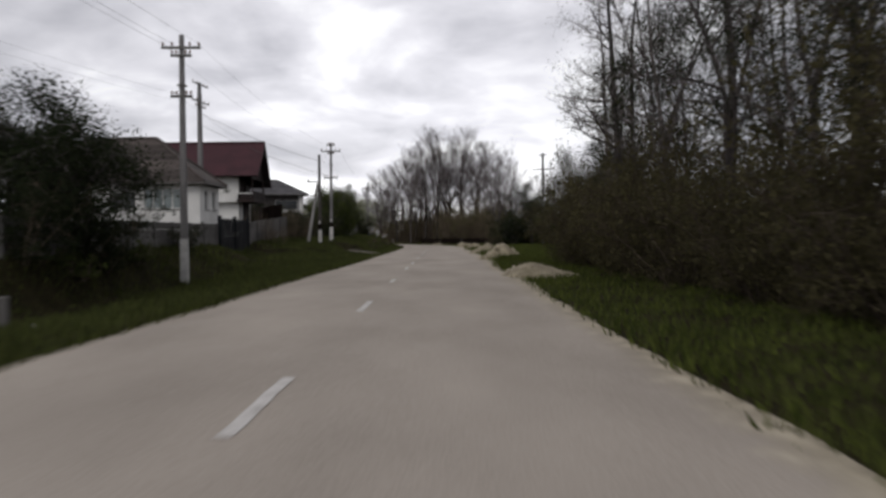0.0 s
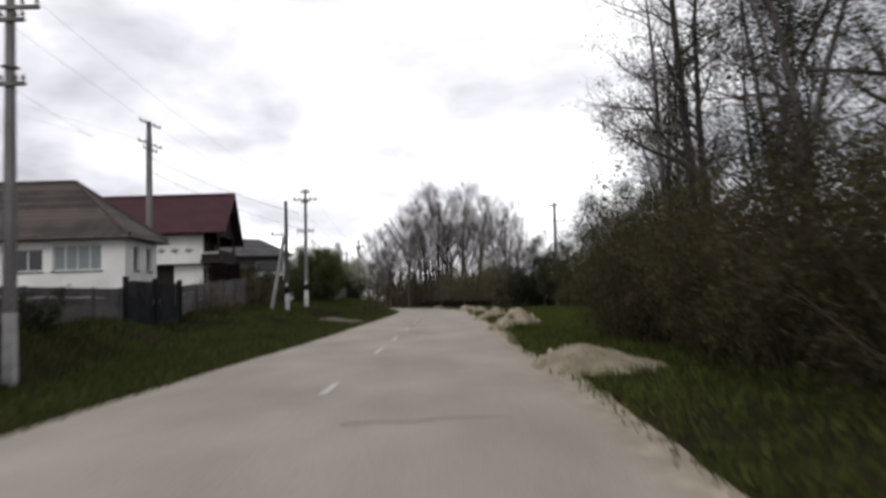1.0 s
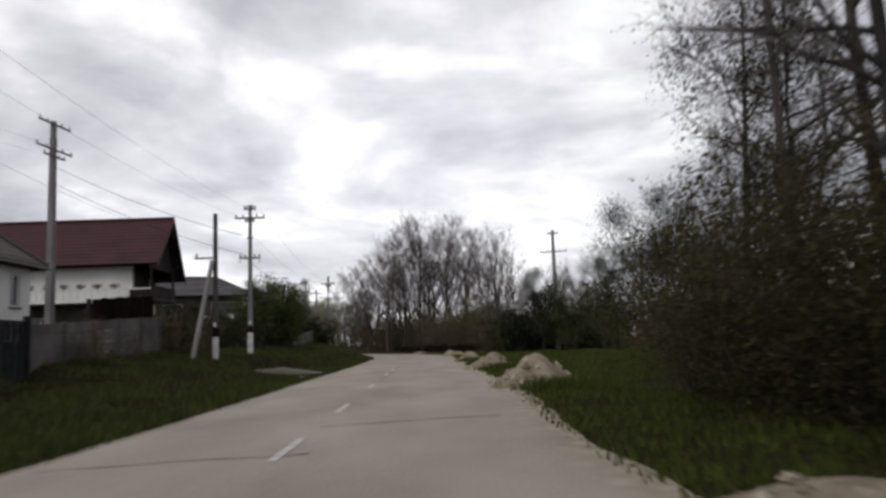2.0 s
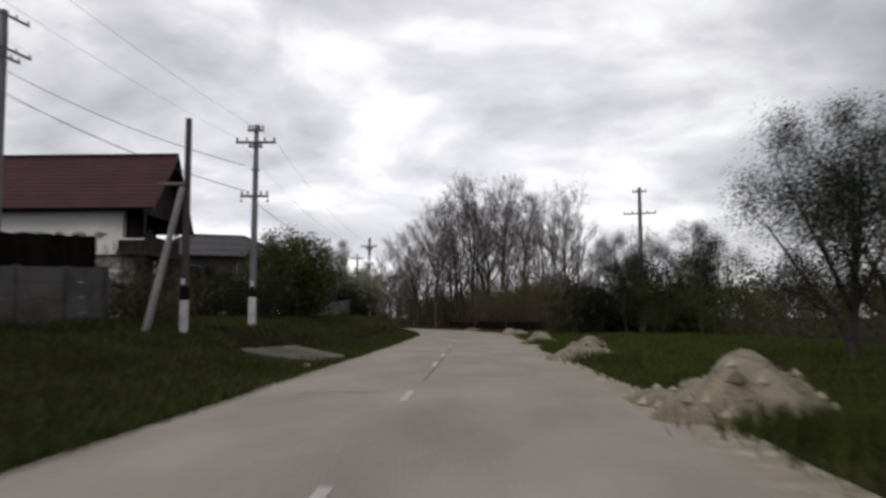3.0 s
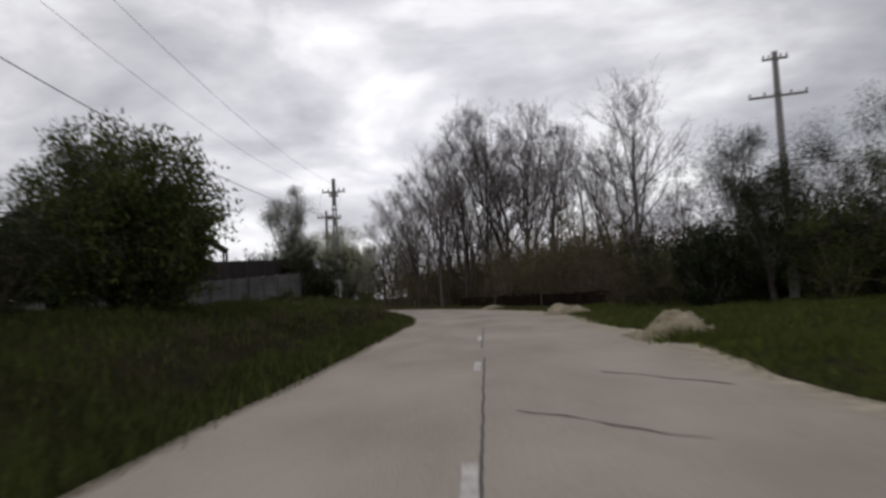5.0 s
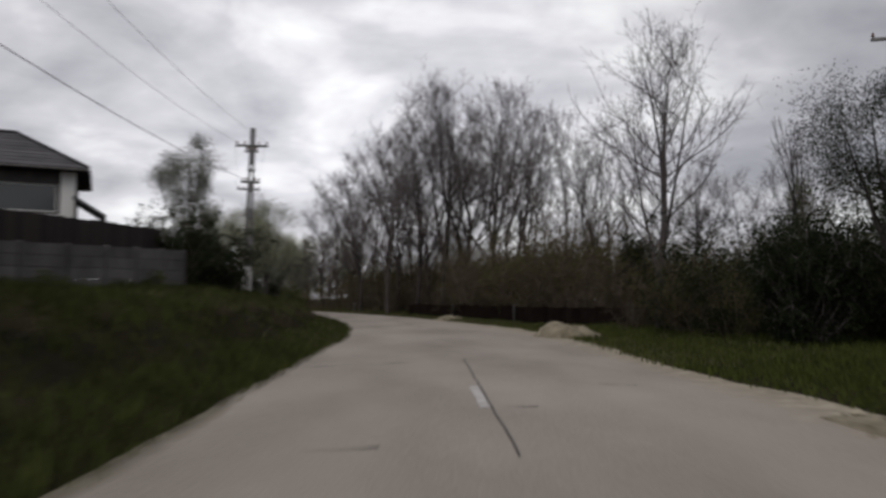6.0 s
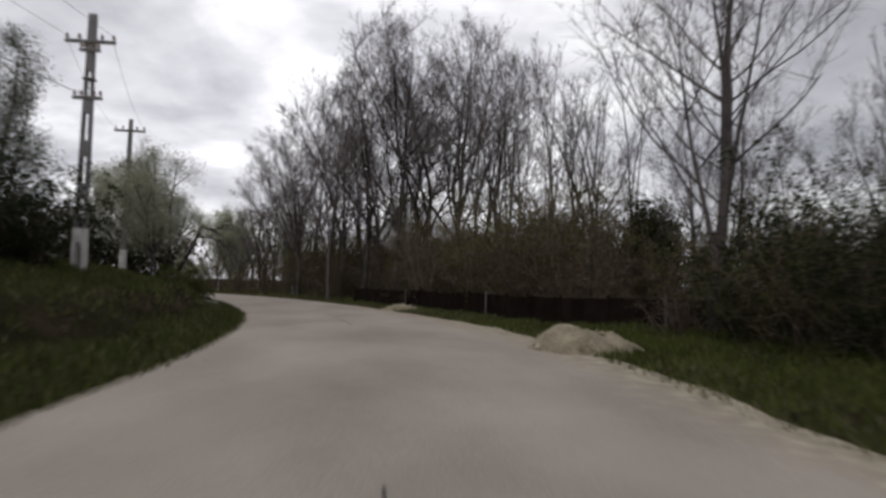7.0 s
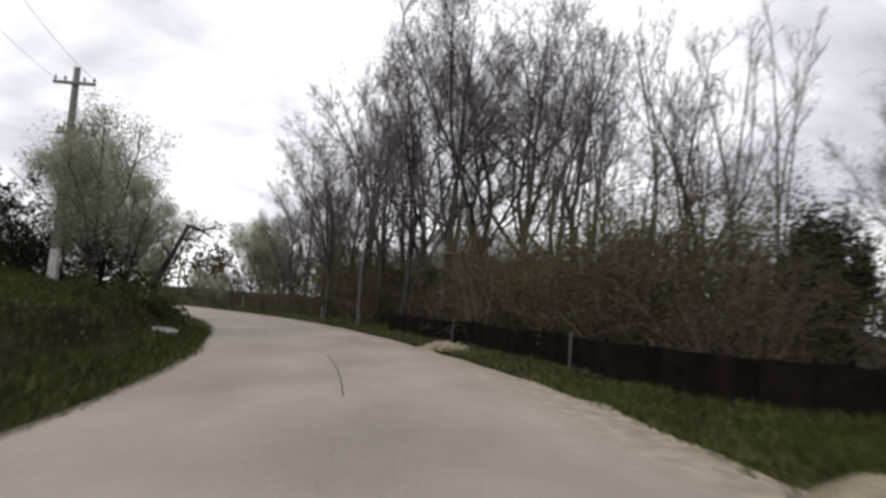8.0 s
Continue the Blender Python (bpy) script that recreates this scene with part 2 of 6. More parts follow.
def box(bm, x0, x1, y0, y1, z0, z1, bevel=0.0):
    v = [bm.verts.new((x, y, z)) for z in (z0, z1) for x, y in ((x0, y0), (x1, y0), (x1, y1), (x0, y1))]
    fs = [(3, 2, 1, 0), (4, 5, 6, 7), (0, 1, 5, 4), (1, 2, 6, 5), (2, 3, 7, 6), (3, 0, 4, 7)]
    made = [bm.faces.new([v[i] for i in f]) for f in fs]
    if bevel:
        edges = list({e for f in made for e in f.edges})
        bmesh.ops.bevel(bm, geom=edges, offset=bevel, segments=1, affect="EDGES")
    return bm


def boxes(*rows, bevel=0.0):
    bm = bmesh.new()
    for r in rows:
        box(bm, *r, bevel=bevel)
    return bm


def prism(bm, ring0, ring1):
    """A closed solid between two rings of as many corners."""
    a, b = [bm.verts.new(p) for p in ring0], [bm.verts.new(p) for p in ring1]
    n = len(a)
    bm.faces.new(a[::-1])
    bm.faces.new(b)
    for i in range(n):
        bm.faces.new((a[i], a[(i + 1) % n], b[(i + 1) % n], b[i]))
    return bm


def rod(bm, p, q, r0, r1=None, sides=8):
    p, q, r1 = Vector(p), Vector(q), r0 if r1 is None else r1
    d = (q - p).normalized()
    u = d.orthogonal().normalized()
    v = d.cross(u)
    ring = lambda c, r: [c + r * (math.cos(2 * math.pi * k / sides) * u + math.sin(2 * math.pi * k / sides) * v) for k in range(sides)]
    return prism(bm, ring(p, r0), ring(q, r1))


def slab_plane(bm, corners, thick):
    """A flat sheet through the corners with thickness downwards along its normal."""
    c = [Vector(p) for p in corners]
    n = (c[1] - c[0]).cross(c[2] - c[0]).normalized()
    return prism(bm, [p - n * thick for p in c], c)


def tubes(segs, sides):
    """Tapered tubes for rows of p0, p1, r0, r1, as vertices and faces."""
    s = np.asarray(segs, float)
    p, q, r0, r1 = s[:, 0:3], s[:, 3:6], s[:, 6], s[:, 7]
    d = q - p
    d /= np.linalg.norm(d, axis=1, keepdims=True) + 1e-9
    ref = np.where(np.abs(d[:, 2:3]) < 0.9, [[0.0, 0.0, 1.0]], [[1.0, 0.0, 0.0]])
    u = np.cross(d, ref)
    u /= np.linalg.norm(u, axis=1, keepdims=True)
    v = np.cross(d, u)
    a = 2 * np.pi * np.arange(sides) / sides
    ring = np.cos(a)[None, :, None] * u[:, None] + np.sin(a)[None, :, None] * v[:, None]
    verts = np.concatenate([p[:, None] + r0[:, None, None] * ring, q[:, None] + r1[:, None, None] * ring], 1).reshape(-1, 3)
    k = np.arange(sides)
    face = np.stack([k, (k + 1) % sides, (k + 1) % sides + sides, k + sides], 1)
    faces = (np.arange(len(s))[:, None, None] * 2 * sides + face[None]).reshape(-1, 4)
    return verts, faces


def spikes(segs):
    """Twigs: three-sided points for rows of p0, p1, r0, r1, as vertices and faces."""
    s = np.asarray(segs, float)
    p, q, r = s[:, 0:3], s[:, 3:6], s[:, 6]
    d = q - p
    d /= np.linalg.norm(d, axis=1, keepdims=True) + 1e-9
    u = np.cross(d, np.where(np.abs(d[:, 2:3]) < 0.9, [[0.0, 0.0, 1.0]], [[1.0, 0.0, 0.0]]))
    u /= np.linalg.norm(u, axis=1, keepdims=True)
    v = np.cross(d, u)
    ring = [p + r[:, None] * (math.cos(a) * u + math.sin(a) * v) for a in (0.0, 2.094, 4.189)]
    verts = np.stack([*ring, q], 1).reshape(-1, 3)
    return verts, (np.arange(len(s))[:, None, None] * 4 + np.array([(0, 1, 3), (1, 2, 3), (2, 0, 3)])[None]).reshape(-1, 3)


def cards(places, size, rng, flat=0.0, long=1.7):
    """Small pointed leaves, one three-cornered sheet each, at the places."""
    n = len(places)
    a = rng.normal(size=(n, 3))
    a[:, 2] *= 1 - flat
    a /= np.linalg.norm(a, axis=1, keepdims=True) + 1e-9
    b = np.cross(a, rng.normal(size=(n, 3)))
    b /= np.linalg.norm(b, axis=1, keepdims=True) + 1e-9
    s = size * rng.uniform(0.6, 1.4, (n, 1))
    p = np.asarray(places)
    verts = np.stack([p - b * s * 0.45, p + b * s * 0.45, p + a * s * long], 1).reshape(-1, 3)
    return verts, np.arange(3 * n).reshape(-1, 3)


def long_tube(points, r, sides=5):
    """One tube through all the points."""
    p = np.asarray(points, float)
    d = np.gradient(p, axis=0)
    d /= np.linalg.norm(d, axis=1, keepdims=True)
    u = np.cross(d, [[0.0, 0.0, 1.0]])
    u /= np.linalg.norm(u, axis=1, keepdims=True)
    v = np.cross(d, u)
    a = 2 * np.pi * np.arange(sides) / sides
    verts = (p[:, None] + r * (np.cos(a)[None, :, None] * u[:, None] + np.sin(a)[None, :, None] * v[:, None])).reshape(-1, 3)
    k = np.arange(sides)
    face = np.stack([k, (k + 1) % sides, (k + 1) % sides + sides, k + sides], 1)
    return verts, (np.arange(len(p) - 1)[:, None, None] * sides + face[None]).reshape(-1, 4)


# ---- the lie of the land ----
LINE = [(-1.1, -60), (-1.1, -20), (-1.1, 20), (-1.0, 50), (-0.95, 80), (-0.95, 95), (-1.1, 104), (-1.8, 112), (-3.1, 120), (-5.0, 128), (-7.6, 137), (-11.6, 147), (-17.2, 156.5), (-26, 167), (-39, 176), (-70, 188), (-110, 196)]


def smooth_line(points, step=0.5):
    out = []
    p = [np.array(q, float) for q in points]
    p = [2 * p[0] - p[1], *p, 2 * p[-1] - p[-2]]
    for a, b, c, d in zip(p, p[1:], p[2:], p[3:]):
        n = max(2, int(np.linalg.norm(c - b) / step))
        for t in np.arange(n) / n:
            out.append(0.5 * (2 * b + (c - a) * t + (2 * a - 5 * b + 4 * c - d) * t**2 + (3 * b - a - 3 * c + d) * t**3))
    return np.array(out)


CENTRE = smooth_line(LINE)
AHEAD = np.gradient(CENTRE, axis=0)
AHEAD /= np.linalg.norm(AHEAD, axis=1, keepdims=True)
RIGHT = np.stack([AHEAD[:, 1], -AHEAD[:, 0]], 1)
HALF = 3.55


def half_left(along):
    """The turf has grown in over the road's edge on the house side."""
    return np.interp(along, [28, 40, 82, 94], [3.55, 3.28, 3.3, 3.55])


def aside(x, y):
    """How far places lie to the right of the road's centre line, and how far along it (as the y of its nearest point)."""
    p = np.stack([np.ravel(x), np.ravel(y)], 1).astype(float)
    off, along = np.empty(len(p)), np.empty(len(p))
    for i in range(0, len(p), 4000):
        d = p[i : i + 4000, None] - CENTRE[None]
        k = (d**2).sum(-1).argmin(1)
        rows = np.arange(len(k))
        off[i : i + 4000] = np.copysign(np.sqrt((d[rows, k] ** 2).sum(-1)), (d[rows, k] * RIGHT[k]).sum(-1))
        along[i : i + 4000] = CENTRE[k, 1]
    return off.reshape(np.shape(x)), along.reshape(np.shape(x))


def ease(t):
    t = np.clip(t, 0, 1)
    return t * t * (3 - 2 * t)


def land(x, y):
    """The height of the ground."""
    x, y = np.asarray(x, float), np.asarray(y, float)
    s, along = aside(x, y)
    high = np.interp(along, [-60, 12, 24, 34, 45, 60, 85, 110, 170, 200], [-0.4, -0.5, -0.6, -0.3, 0.6, 1.05, 1.3, 1.55, 1.5, 0.8])
    shelf = np.interp(along, [-60, 5, 25, 45, 60, 85, 110, 170, 200], [0.3, 0.8, 1.1, 1.0, 1.3, 1.5, 1.8, 1.7, 0.8])
    half = np.where(s < 0, half_left(along), HALF)
    d = -s - half
    # further on the bank is a level strip, a scarp and a shelf above it
    plain = ease((d - 0.2) / 5.2)
    cut = 0.16 * ease((d - 0.1) / 1.4) + 0.52 * ease((d - 1.5 - 0.25 * np.sin(0.9 * y)) / 1.1) + 0.32 * ease((d - 2.6) / 2.8)
    cut_at = ease((along - 70) / 8)
    left = (plain * (1 - cut_at) + cut * cut_at) * (high + 0.025) + ease((d - 5.0) / 2.2) * (shelf - high)
    right = 0.25 * ease((s - HALF - 1.5) / 5) * ease((along - 60) / 30)
    bumps = 0.05 * np.sin(x * 1.3 + 0.7 * y) * np.sin(y * 0.9 - 0.4 * x) + 0.03 * np.sin(2.7 * x - 1.1 * y)
    out = ease((np.abs(s) - half) / 2.0)
    z = -0.025 + left + right + bumps * out
    # a drive sinks into the shelf before the gate
    z = z - 0.42 * ease((along - 41.8) / 1.4) * ease((50.0 - along) / 1.4) * ease((d - 2.5) / 3.5) * ease((14.0 - d) / 4.0)
    # the bank is dug away where a crossing leads to the yard
    z = z - np.maximum(z - 0.04, 0) * ease((along - 58.6) / 2.2) * ease((72.0 - along) / 2.2) * ease((np.interp(along, [62.6, 64.4, 66, 70], [3.6, 5.6, 5.6, 4.2]) - d) / 0.7) * (d > 0)
    return np.where(np.abs(s) < half + 0.08, -0.12, z)


def ground_at(x, y):
    return float(land(np.array([x]), np.array([y]))[0])


# ---- ground and road ----
def make_ground():
    far = np.array([70, 90, 120, 170, 260, 420, 800, 1800])
    xs = np.concatenate([-far[::-1] - 0.0, np.arange(-60, 60.1, 0.6), far])
    ys = np.concatenate([-far[::-1], np.arange(-40, 215, 1.2), 215 + np.array([6, 16, 35, 70, 130, 250, 500, 1000, 2000])])
    gx, gy = np.meshgrid(xs, ys)
    verts = np.stack([gx, gy, land(gx, gy)], -1).reshape(-1, 3)
    nx = len(xs)
    i = (np.arange(len(ys) - 1)[:, None] * nx + np.arange(nx - 1)[None]).ravel()
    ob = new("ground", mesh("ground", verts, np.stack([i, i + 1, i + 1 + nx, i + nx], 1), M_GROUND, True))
    tagged(ob, "rough turf and bare earth along a village road", "ground", kind="structure")


def strip(name, mat, s0, s1, y0, y1, lift, crown=0.0, ragged=0.0, cells=10, seed=1, drop=0.0):
    """A band along the road between two distances from its centre line."""
    k = np.where((CENTRE[:, 1] >= y0) & (CENTRE[:, 1] <= y1))[0]
    rng = np.random.default_rng(seed)
    wob = lambda: np.convolve(rng.normal(size=len(k) + 12), np.ones(5) / 5, "same")[6 : 6 + len(k)] * ragged
    a, b = s0 + wob() + HALF - half_left(CENTRE[k, 1]), s1 + wob()
    verts = []
    for j in range(cells + 1):
        s = a + (b - a) * j / cells
        p = CENTRE[k] + RIGHT[k] * s[:, None]
        if crown:
            z = lift + crown * (1 - (s / HALF) ** 2) - (drop if j in (0, cells) else 0)
        else:
            z = land(p[:, 0], p[:, 1]) + lift - (drop if j in (0, cells) else 0)
        verts.append(np.column_stack([p, z]))
    n = len(k)
    verts = np.concatenate(verts)
    i = (np.arange(cells)[:, None] * n + np.arange(n - 1)[None]).ravel()
    return mesh(name, verts, np.stack([i, i + n, i + n + 1, i + 1], 1), mat, True)


make_ground()
road = tagged(new("road", strip("road", M_ROAD, -HALF, HALF, -60, 200, 0.0, 0.03, 0.08, 14, 3, 0.0)), "worn pale grey asphalt village road with faded markings", "road", kind="structure")


def shoulder(name, side, inner, outer, ragged, seed, label, mat, spread=((0, 0, 0),)):
    """A dusty band from on top of the road's edge down to the turf, uneven on both sides. spread: along the road, how much further in and out it lies."""
    k = np.where((CENTRE[:, 1] >= -60) & (CENTRE[:, 1] <= 196))[0]
    rng = np.random.default_rng(seed)
    wob = lambda w: np.convolve(rng.normal(size=len(k) + 2 * w), np.ones(w) / w**0.5, "same")[w : w + len(k)] * ragged * 0.6
    y, more_in, more_out = zip(*spread)
    half = HALF if side > 0 else half_left(CENTRE[k, 1])
    a = half + inner + wob(5) + wob(16) - np.interp(CENTRE[k, 1], y, more_in)
    b = half + outer + wob(4) + wob(10) + np.interp(CENTRE[k, 1], y, more_out)
    n, cells = len(k), 8
    rows = []
    for j in range(cells + 1):
        s = a + (b - a) * j / cells
        p = CENTRE[k] + RIGHT[k] * (side * s)[:, None]
        on_road = 0.03 * (1 - (s / HALF) ** 2) + (-0.004, 0.001, 0.004)[min(j, 2)]
        off_road = np.maximum(land(p[:, 0], p[:, 1]) + 0.02, -0.03) - (0.05 if j == cells else 0)
        blend = ease((s - half - 0.10) / 0.25)
        rows.append(np.column_stack([p, on_road * (1 - blend) + off_road * blend]))
    i = (np.arange(cells)[:, None] * n + np.arange(n - 1)[None]).ravel()
    f = np.stack([i, i + n, i + n + 1, i + 1], 1)
    me = mesh(name, np.concatenate(rows), f if side > 0 else f[:, ::-1], mat, True)
    cover = me.attributes.new("sand", "FLOAT", "POINT")
    cover.data.foreach_set("value", np.repeat(np.linspace(0.0, 1.0, cells + 1), n).astype(np.float32))
    tagged(new(name, me), label, "road shoulder", kind="structure")


shoulder("road_shoulder_right", 1, -0.55, 0.45, 0.06, 5, "sandy gravel shoulder beside the road, wider near the heaps", M_SAND, [(20, 0, 0), (28, 0.2, 0.3), (36, 0, 0), (45, 0.15, 0.5), (53, 0.1, 0.5), (60, 0.2, 0.5), (67, 0.2, 0.3), (74, 0.1, 0.2), (80, 0.4, 0.9), (85, 0.4, 0.9), (92, 0.2, 0.3), (103, 0.7, 0.9), (108, 1.0, 1.0), (113, 1.2, 0.9), (124, 0.8, 0.5), (140, 0.2, 0)])
shoulder("road_shoulder_left", -1, -0.22, 0.22, 0.05, 6, "thin earthy edge between road and grass", M_EARTH_EDGE)


def road_mark(name, s0, s1, y0, y1, mat, label, lift=0.006, bend=0.0, seed=0):
    """A flat mark or sealed joint on the road, from one place to another."""
    n = max(3, int(math.hypot(s1 - s0, y1 - y0) / 0.35))
    rng = random.Random(seed)
    wide = {"lane_dash": 0.065, "sealed_joint": 0.014, "crack": 0.035}[name]
    rows = []
    for i in range(n + 1):
        t = i / n
        s, y = s0 + (s1 - s0) * t + bend * rng.uniform(-1, 1), y0 + (y1 - y0) * t + bend * rng.uniform(-1, 1)
        k = int(np.abs(CENTRE[:, 1] - y).argmin())
        p = CENTRE[k] + RIGHT[k] * s + AHEAD[k] * (y - CENTRE[k, 1])
        rows.append((p, s))
    verts, faces = [], []
    d = np.array(rows[-1][0]) - np.array(rows[0][0])
    across = np.array([d[1], -d[0]]) / (np.hypot(*d) + 1e-9) * wide
    for p, s in rows:
        z = 0.03 * (1 - (s / HALF) ** 2) + lift
        w = 1.0 if name != "crack" else rng.uniform(0.1, 1.3)
        verts += [(*(p - across * w), z), (*(p + across * w), z)]
    faces = [(2 * i, 2 * i + 1, 2 * i + 3, 2 * i + 2) for i in range(n)]
    return under(name, mesh(name, verts, faces, mat), road, label)


for i, y in enumerate((-3.0, 6.2, 15.6, 25.0, 34.4, 41.2, 50.6, 60.2, 66.4, 76.3, 85.0)):
    road_mark("lane_dash", -0.25, -0.25, y, y + (2.4 if i % 3 else 1.8), M_PAINT, "faded white centre dash", 0.007, 0.01, i)
for y0, y1 in ((55, 66), (66.5, 79), (82, 93), (112.5, 122)):
    road_mark("sealed_joint", -0.18, -0.12, y0, y1, M_SEAL, "dark sealed joint along the middle", 0.005, 0.012, int(y0))
CRACKS = [(-0.2, 3.0, 38.4, 39.6), (0.3, 2.7, 62.3, 62.0), (0.2, 1.8, 71.6, 69.4), (1.8, 3.1, 75.2, 73.0), (-3.4, -1.3, 90.5, 91.8), (1.8, 2.4, 88.0, 88.0), (-0.1, 0.4, 85.1, 85.1), (-2.0, -1.3, 82.2, 82.4), (-3.2, 0.2, 34.5, 35.0), (0.5, 2.5, 22.0, 22.4), (-2.4, -0.6, 52.0, 52.3), (0.4, 2.2, 56.6, 56.9)]
for i, (s0, s1, y0, y1) in enumerate(CRACKS):
    road_mark("crack", s0, s1, y0, y1, M_SEAL, "broken dark transverse crack", 0.005, 0.08, i + 40)


# ---- spoil heaps beside the road ----
def heap(x, y, rx, ry, h, seed, label, rough, peak=0.15, blunt=1.0):
    rng = np.random.default_rng(seed)
    n = 40
    u = np.linspace(-1.25, 1.25, n)
    gx, gy = np.meshgrid(u, u)
    ph = rng.uniform(0, 6.28, 6)
    # several tipped loads: one main peak, lower ones beside it and a spill towards the road
    loads = [(peak, 0.0, 1.0, 1.0)] + [(rng.uniform(-0.5, 0.5), rng.uniform(-0.5, 0.5), rng.uniform(0.4, 0.6), rng.uniform(0.5, 0.85)) for _ in range(4)] + [(-0.5, -0.1, 0.55, 0.4), (-0.85, -0.25, 0.42, 0.22)] + ([(0.45, 0.0, 0.6, 0.42), (0.8, 0.1, 0.45, 0.28)] if peak < 0 else [])
    z = sum(np.clip(lh * (1 - (np.hypot(gx - lx, gy - ly) / lr) ** 1.2), 0, 2) ** 5 for lx, ly, lr, lh in loads) ** 0.2
    rad = np.where(z > 0.01, 0.9, 1.1)
    z = 1 - (1 - np.clip(z, 0, 1)) ** blunt
    lump = 0.10 * np.sin(3 * gx + ph[3]) * np.sin(2.6 * gy + ph[4]) + rough * (0.10 * np.sin(6 * gx - 5 * gy + ph[5]) + 0.07 * np.sin(11 * gx + ph[0]) * np.sin(10 * gy + ph[1]) + 0.012 * rng.normal(size=gx.shape))
    z = h * np.clip(z, 0, 1) ** 0.85 * (1 + lump) + np.where(z > 0.05, 0.025 * rough * rng.uniform(0, 1, gx.shape), 0)
    z = np.where(rad > 1.02, -0.12, z)
    base = ground_at(x, y)
    wx, wy = x + gx * rx, y + gy * ry
    under_z = land(wx, wy) - base
    verts = np.stack([gx * rx, gy * ry, z + under_z], -1).reshape(-1, 3)
    i = (np.arange(n - 1)[:, None] * n + np.arange(n - 1)[None]).ravel()
    top = thing("spoil_heap", (x, y, base), 0, label, "gravel heap", "heaps of spoil along the road")
    under("mound", mesh("mound", verts, np.stack([i, i + 1, i + 1 + n, i + n], 1), M_GRAVEL, True), top)
    vs, fs = [], []
    octa = np.array([(1, 0, 0), (-1, 0, 0), (0, 1, 0), (0, -1, 0), (0, 0, 1), (0, 0, -1)], float)
    tri = [(0, 2, 4), (2, 1, 4), (1, 3, 4), (3, 0, 4), (2, 0, 5), (1, 2, 5), (3, 1, 5), (0, 3, 5)]
    for _ in range(int(125 * rough**1.4 * rx * ry) + 12):
        a, r = rng.uniform(0, 6.28), 1.12 * math.sqrt(rng.uniform(0, 1))
        cx, cy = r * math.cos(a), r * math.sin(a)
        j = int(np.clip((cx + 1.25) / 2.5 * (n - 1), 0, n - 1)), int(np.clip((cy + 1.25) / 2.5 * (n - 1), 0, n - 1))
        if z[j[1], j[0]] < 0 and rng.uniform() < 0.7:
            continue
        size = rng.uniform(0.015, 0.045) if rng.uniform() < 0.86 else rng.uniform(0.05, 0.10 + 0.06 * rough)
        c = np.array([cx * rx, cy * ry, max(z[j[1], j[0]], 0) + under_z[j[1], j[0]] + 0.3 * size])
        vs.append(octa * rng.uniform(0.6, 1.3, (6, 3)) * size + c)
        fs += [tuple(q + 6 * (len(vs) - 1) for q in f) for f in tri]
    tagged(under("rubble", mesh("rubble", np.concatenate(vs), fs, M_STONE), top), kind="stuff")


heap(3.75, 29.3, 1.25, 2.1, 0.5, 11, "long low heap of pale sand on the grass verge", 0.3, -0.25)
heap(3.85, 48.8, 1.2, 1.5, 0.86, 12, "tall heap of pale rubble and sand beside the road", 1.0, 0.1, 1.35)
heap(3.15, 50.9, 0.75, 1.3, 0.22, 18, "low spill of sand at the foot of a rubble heap", 0.4)
heap(3.75, 64.9, 1.25, 1.4, 0.78, 13, "heap of pale sandy spoil beside the road", 0.6)
heap(3.6, 82.6, 0.95, 1.3, 0.7, 14, "small pointed heap of pale spoil", 0.5)
heap(3.5, 105.4, 1.1, 1.3, 0.62, 21, "pointed heap of pale sand and stones", 0.4, -0.35)
heap(2.75, 66.4, 0.7, 1.5, 0.16, 23, "low spill of pale sand at the road edge", 0.3)
heap(2.9, 83.6, 0.7, 1.4, 0.14, 24, "low spill of pale sand at the road edge", 0.3)
heap(-0.3, 129.6, 1.0, 1.3, 0.32, 17, "flat heap of pale sand at the bend", 0.3)


def flat_slab(name, x, y, rx, ry, turn, label, seed, tilt=(3, -4)):
    """A broken concrete slab lying in the grass."""
    rng = random.Random(seed)
    ring = [(rx * math.cos(a) * rng.uniform(0.85, 1.1), ry * math.sin(a) * rng.uniform(0.85, 1.1)) for a in [2 * math.pi * (i + 0.5) / 9 for i in range(9)]]
    bm = prism(bmesh.new(), [(*p, -0.10) for p in ring], [(*p, 0.09) for p in ring])
    bmesh.ops.bevel(bm, geom=list(bm.edges), offset=0.025, segments=1, affect="EDGES")
    me = bpy.data.meshes.new(name)
    bm.to_mesh(me)
    bm.free()
    me.materials.append(M_STRUT)
    ob = new(name, me)
    ob.matrix_world = pose(x, y, ground_at(x, y) + 0.08, *tilt, turn)
    return tagged(ob, label, "concrete slab")



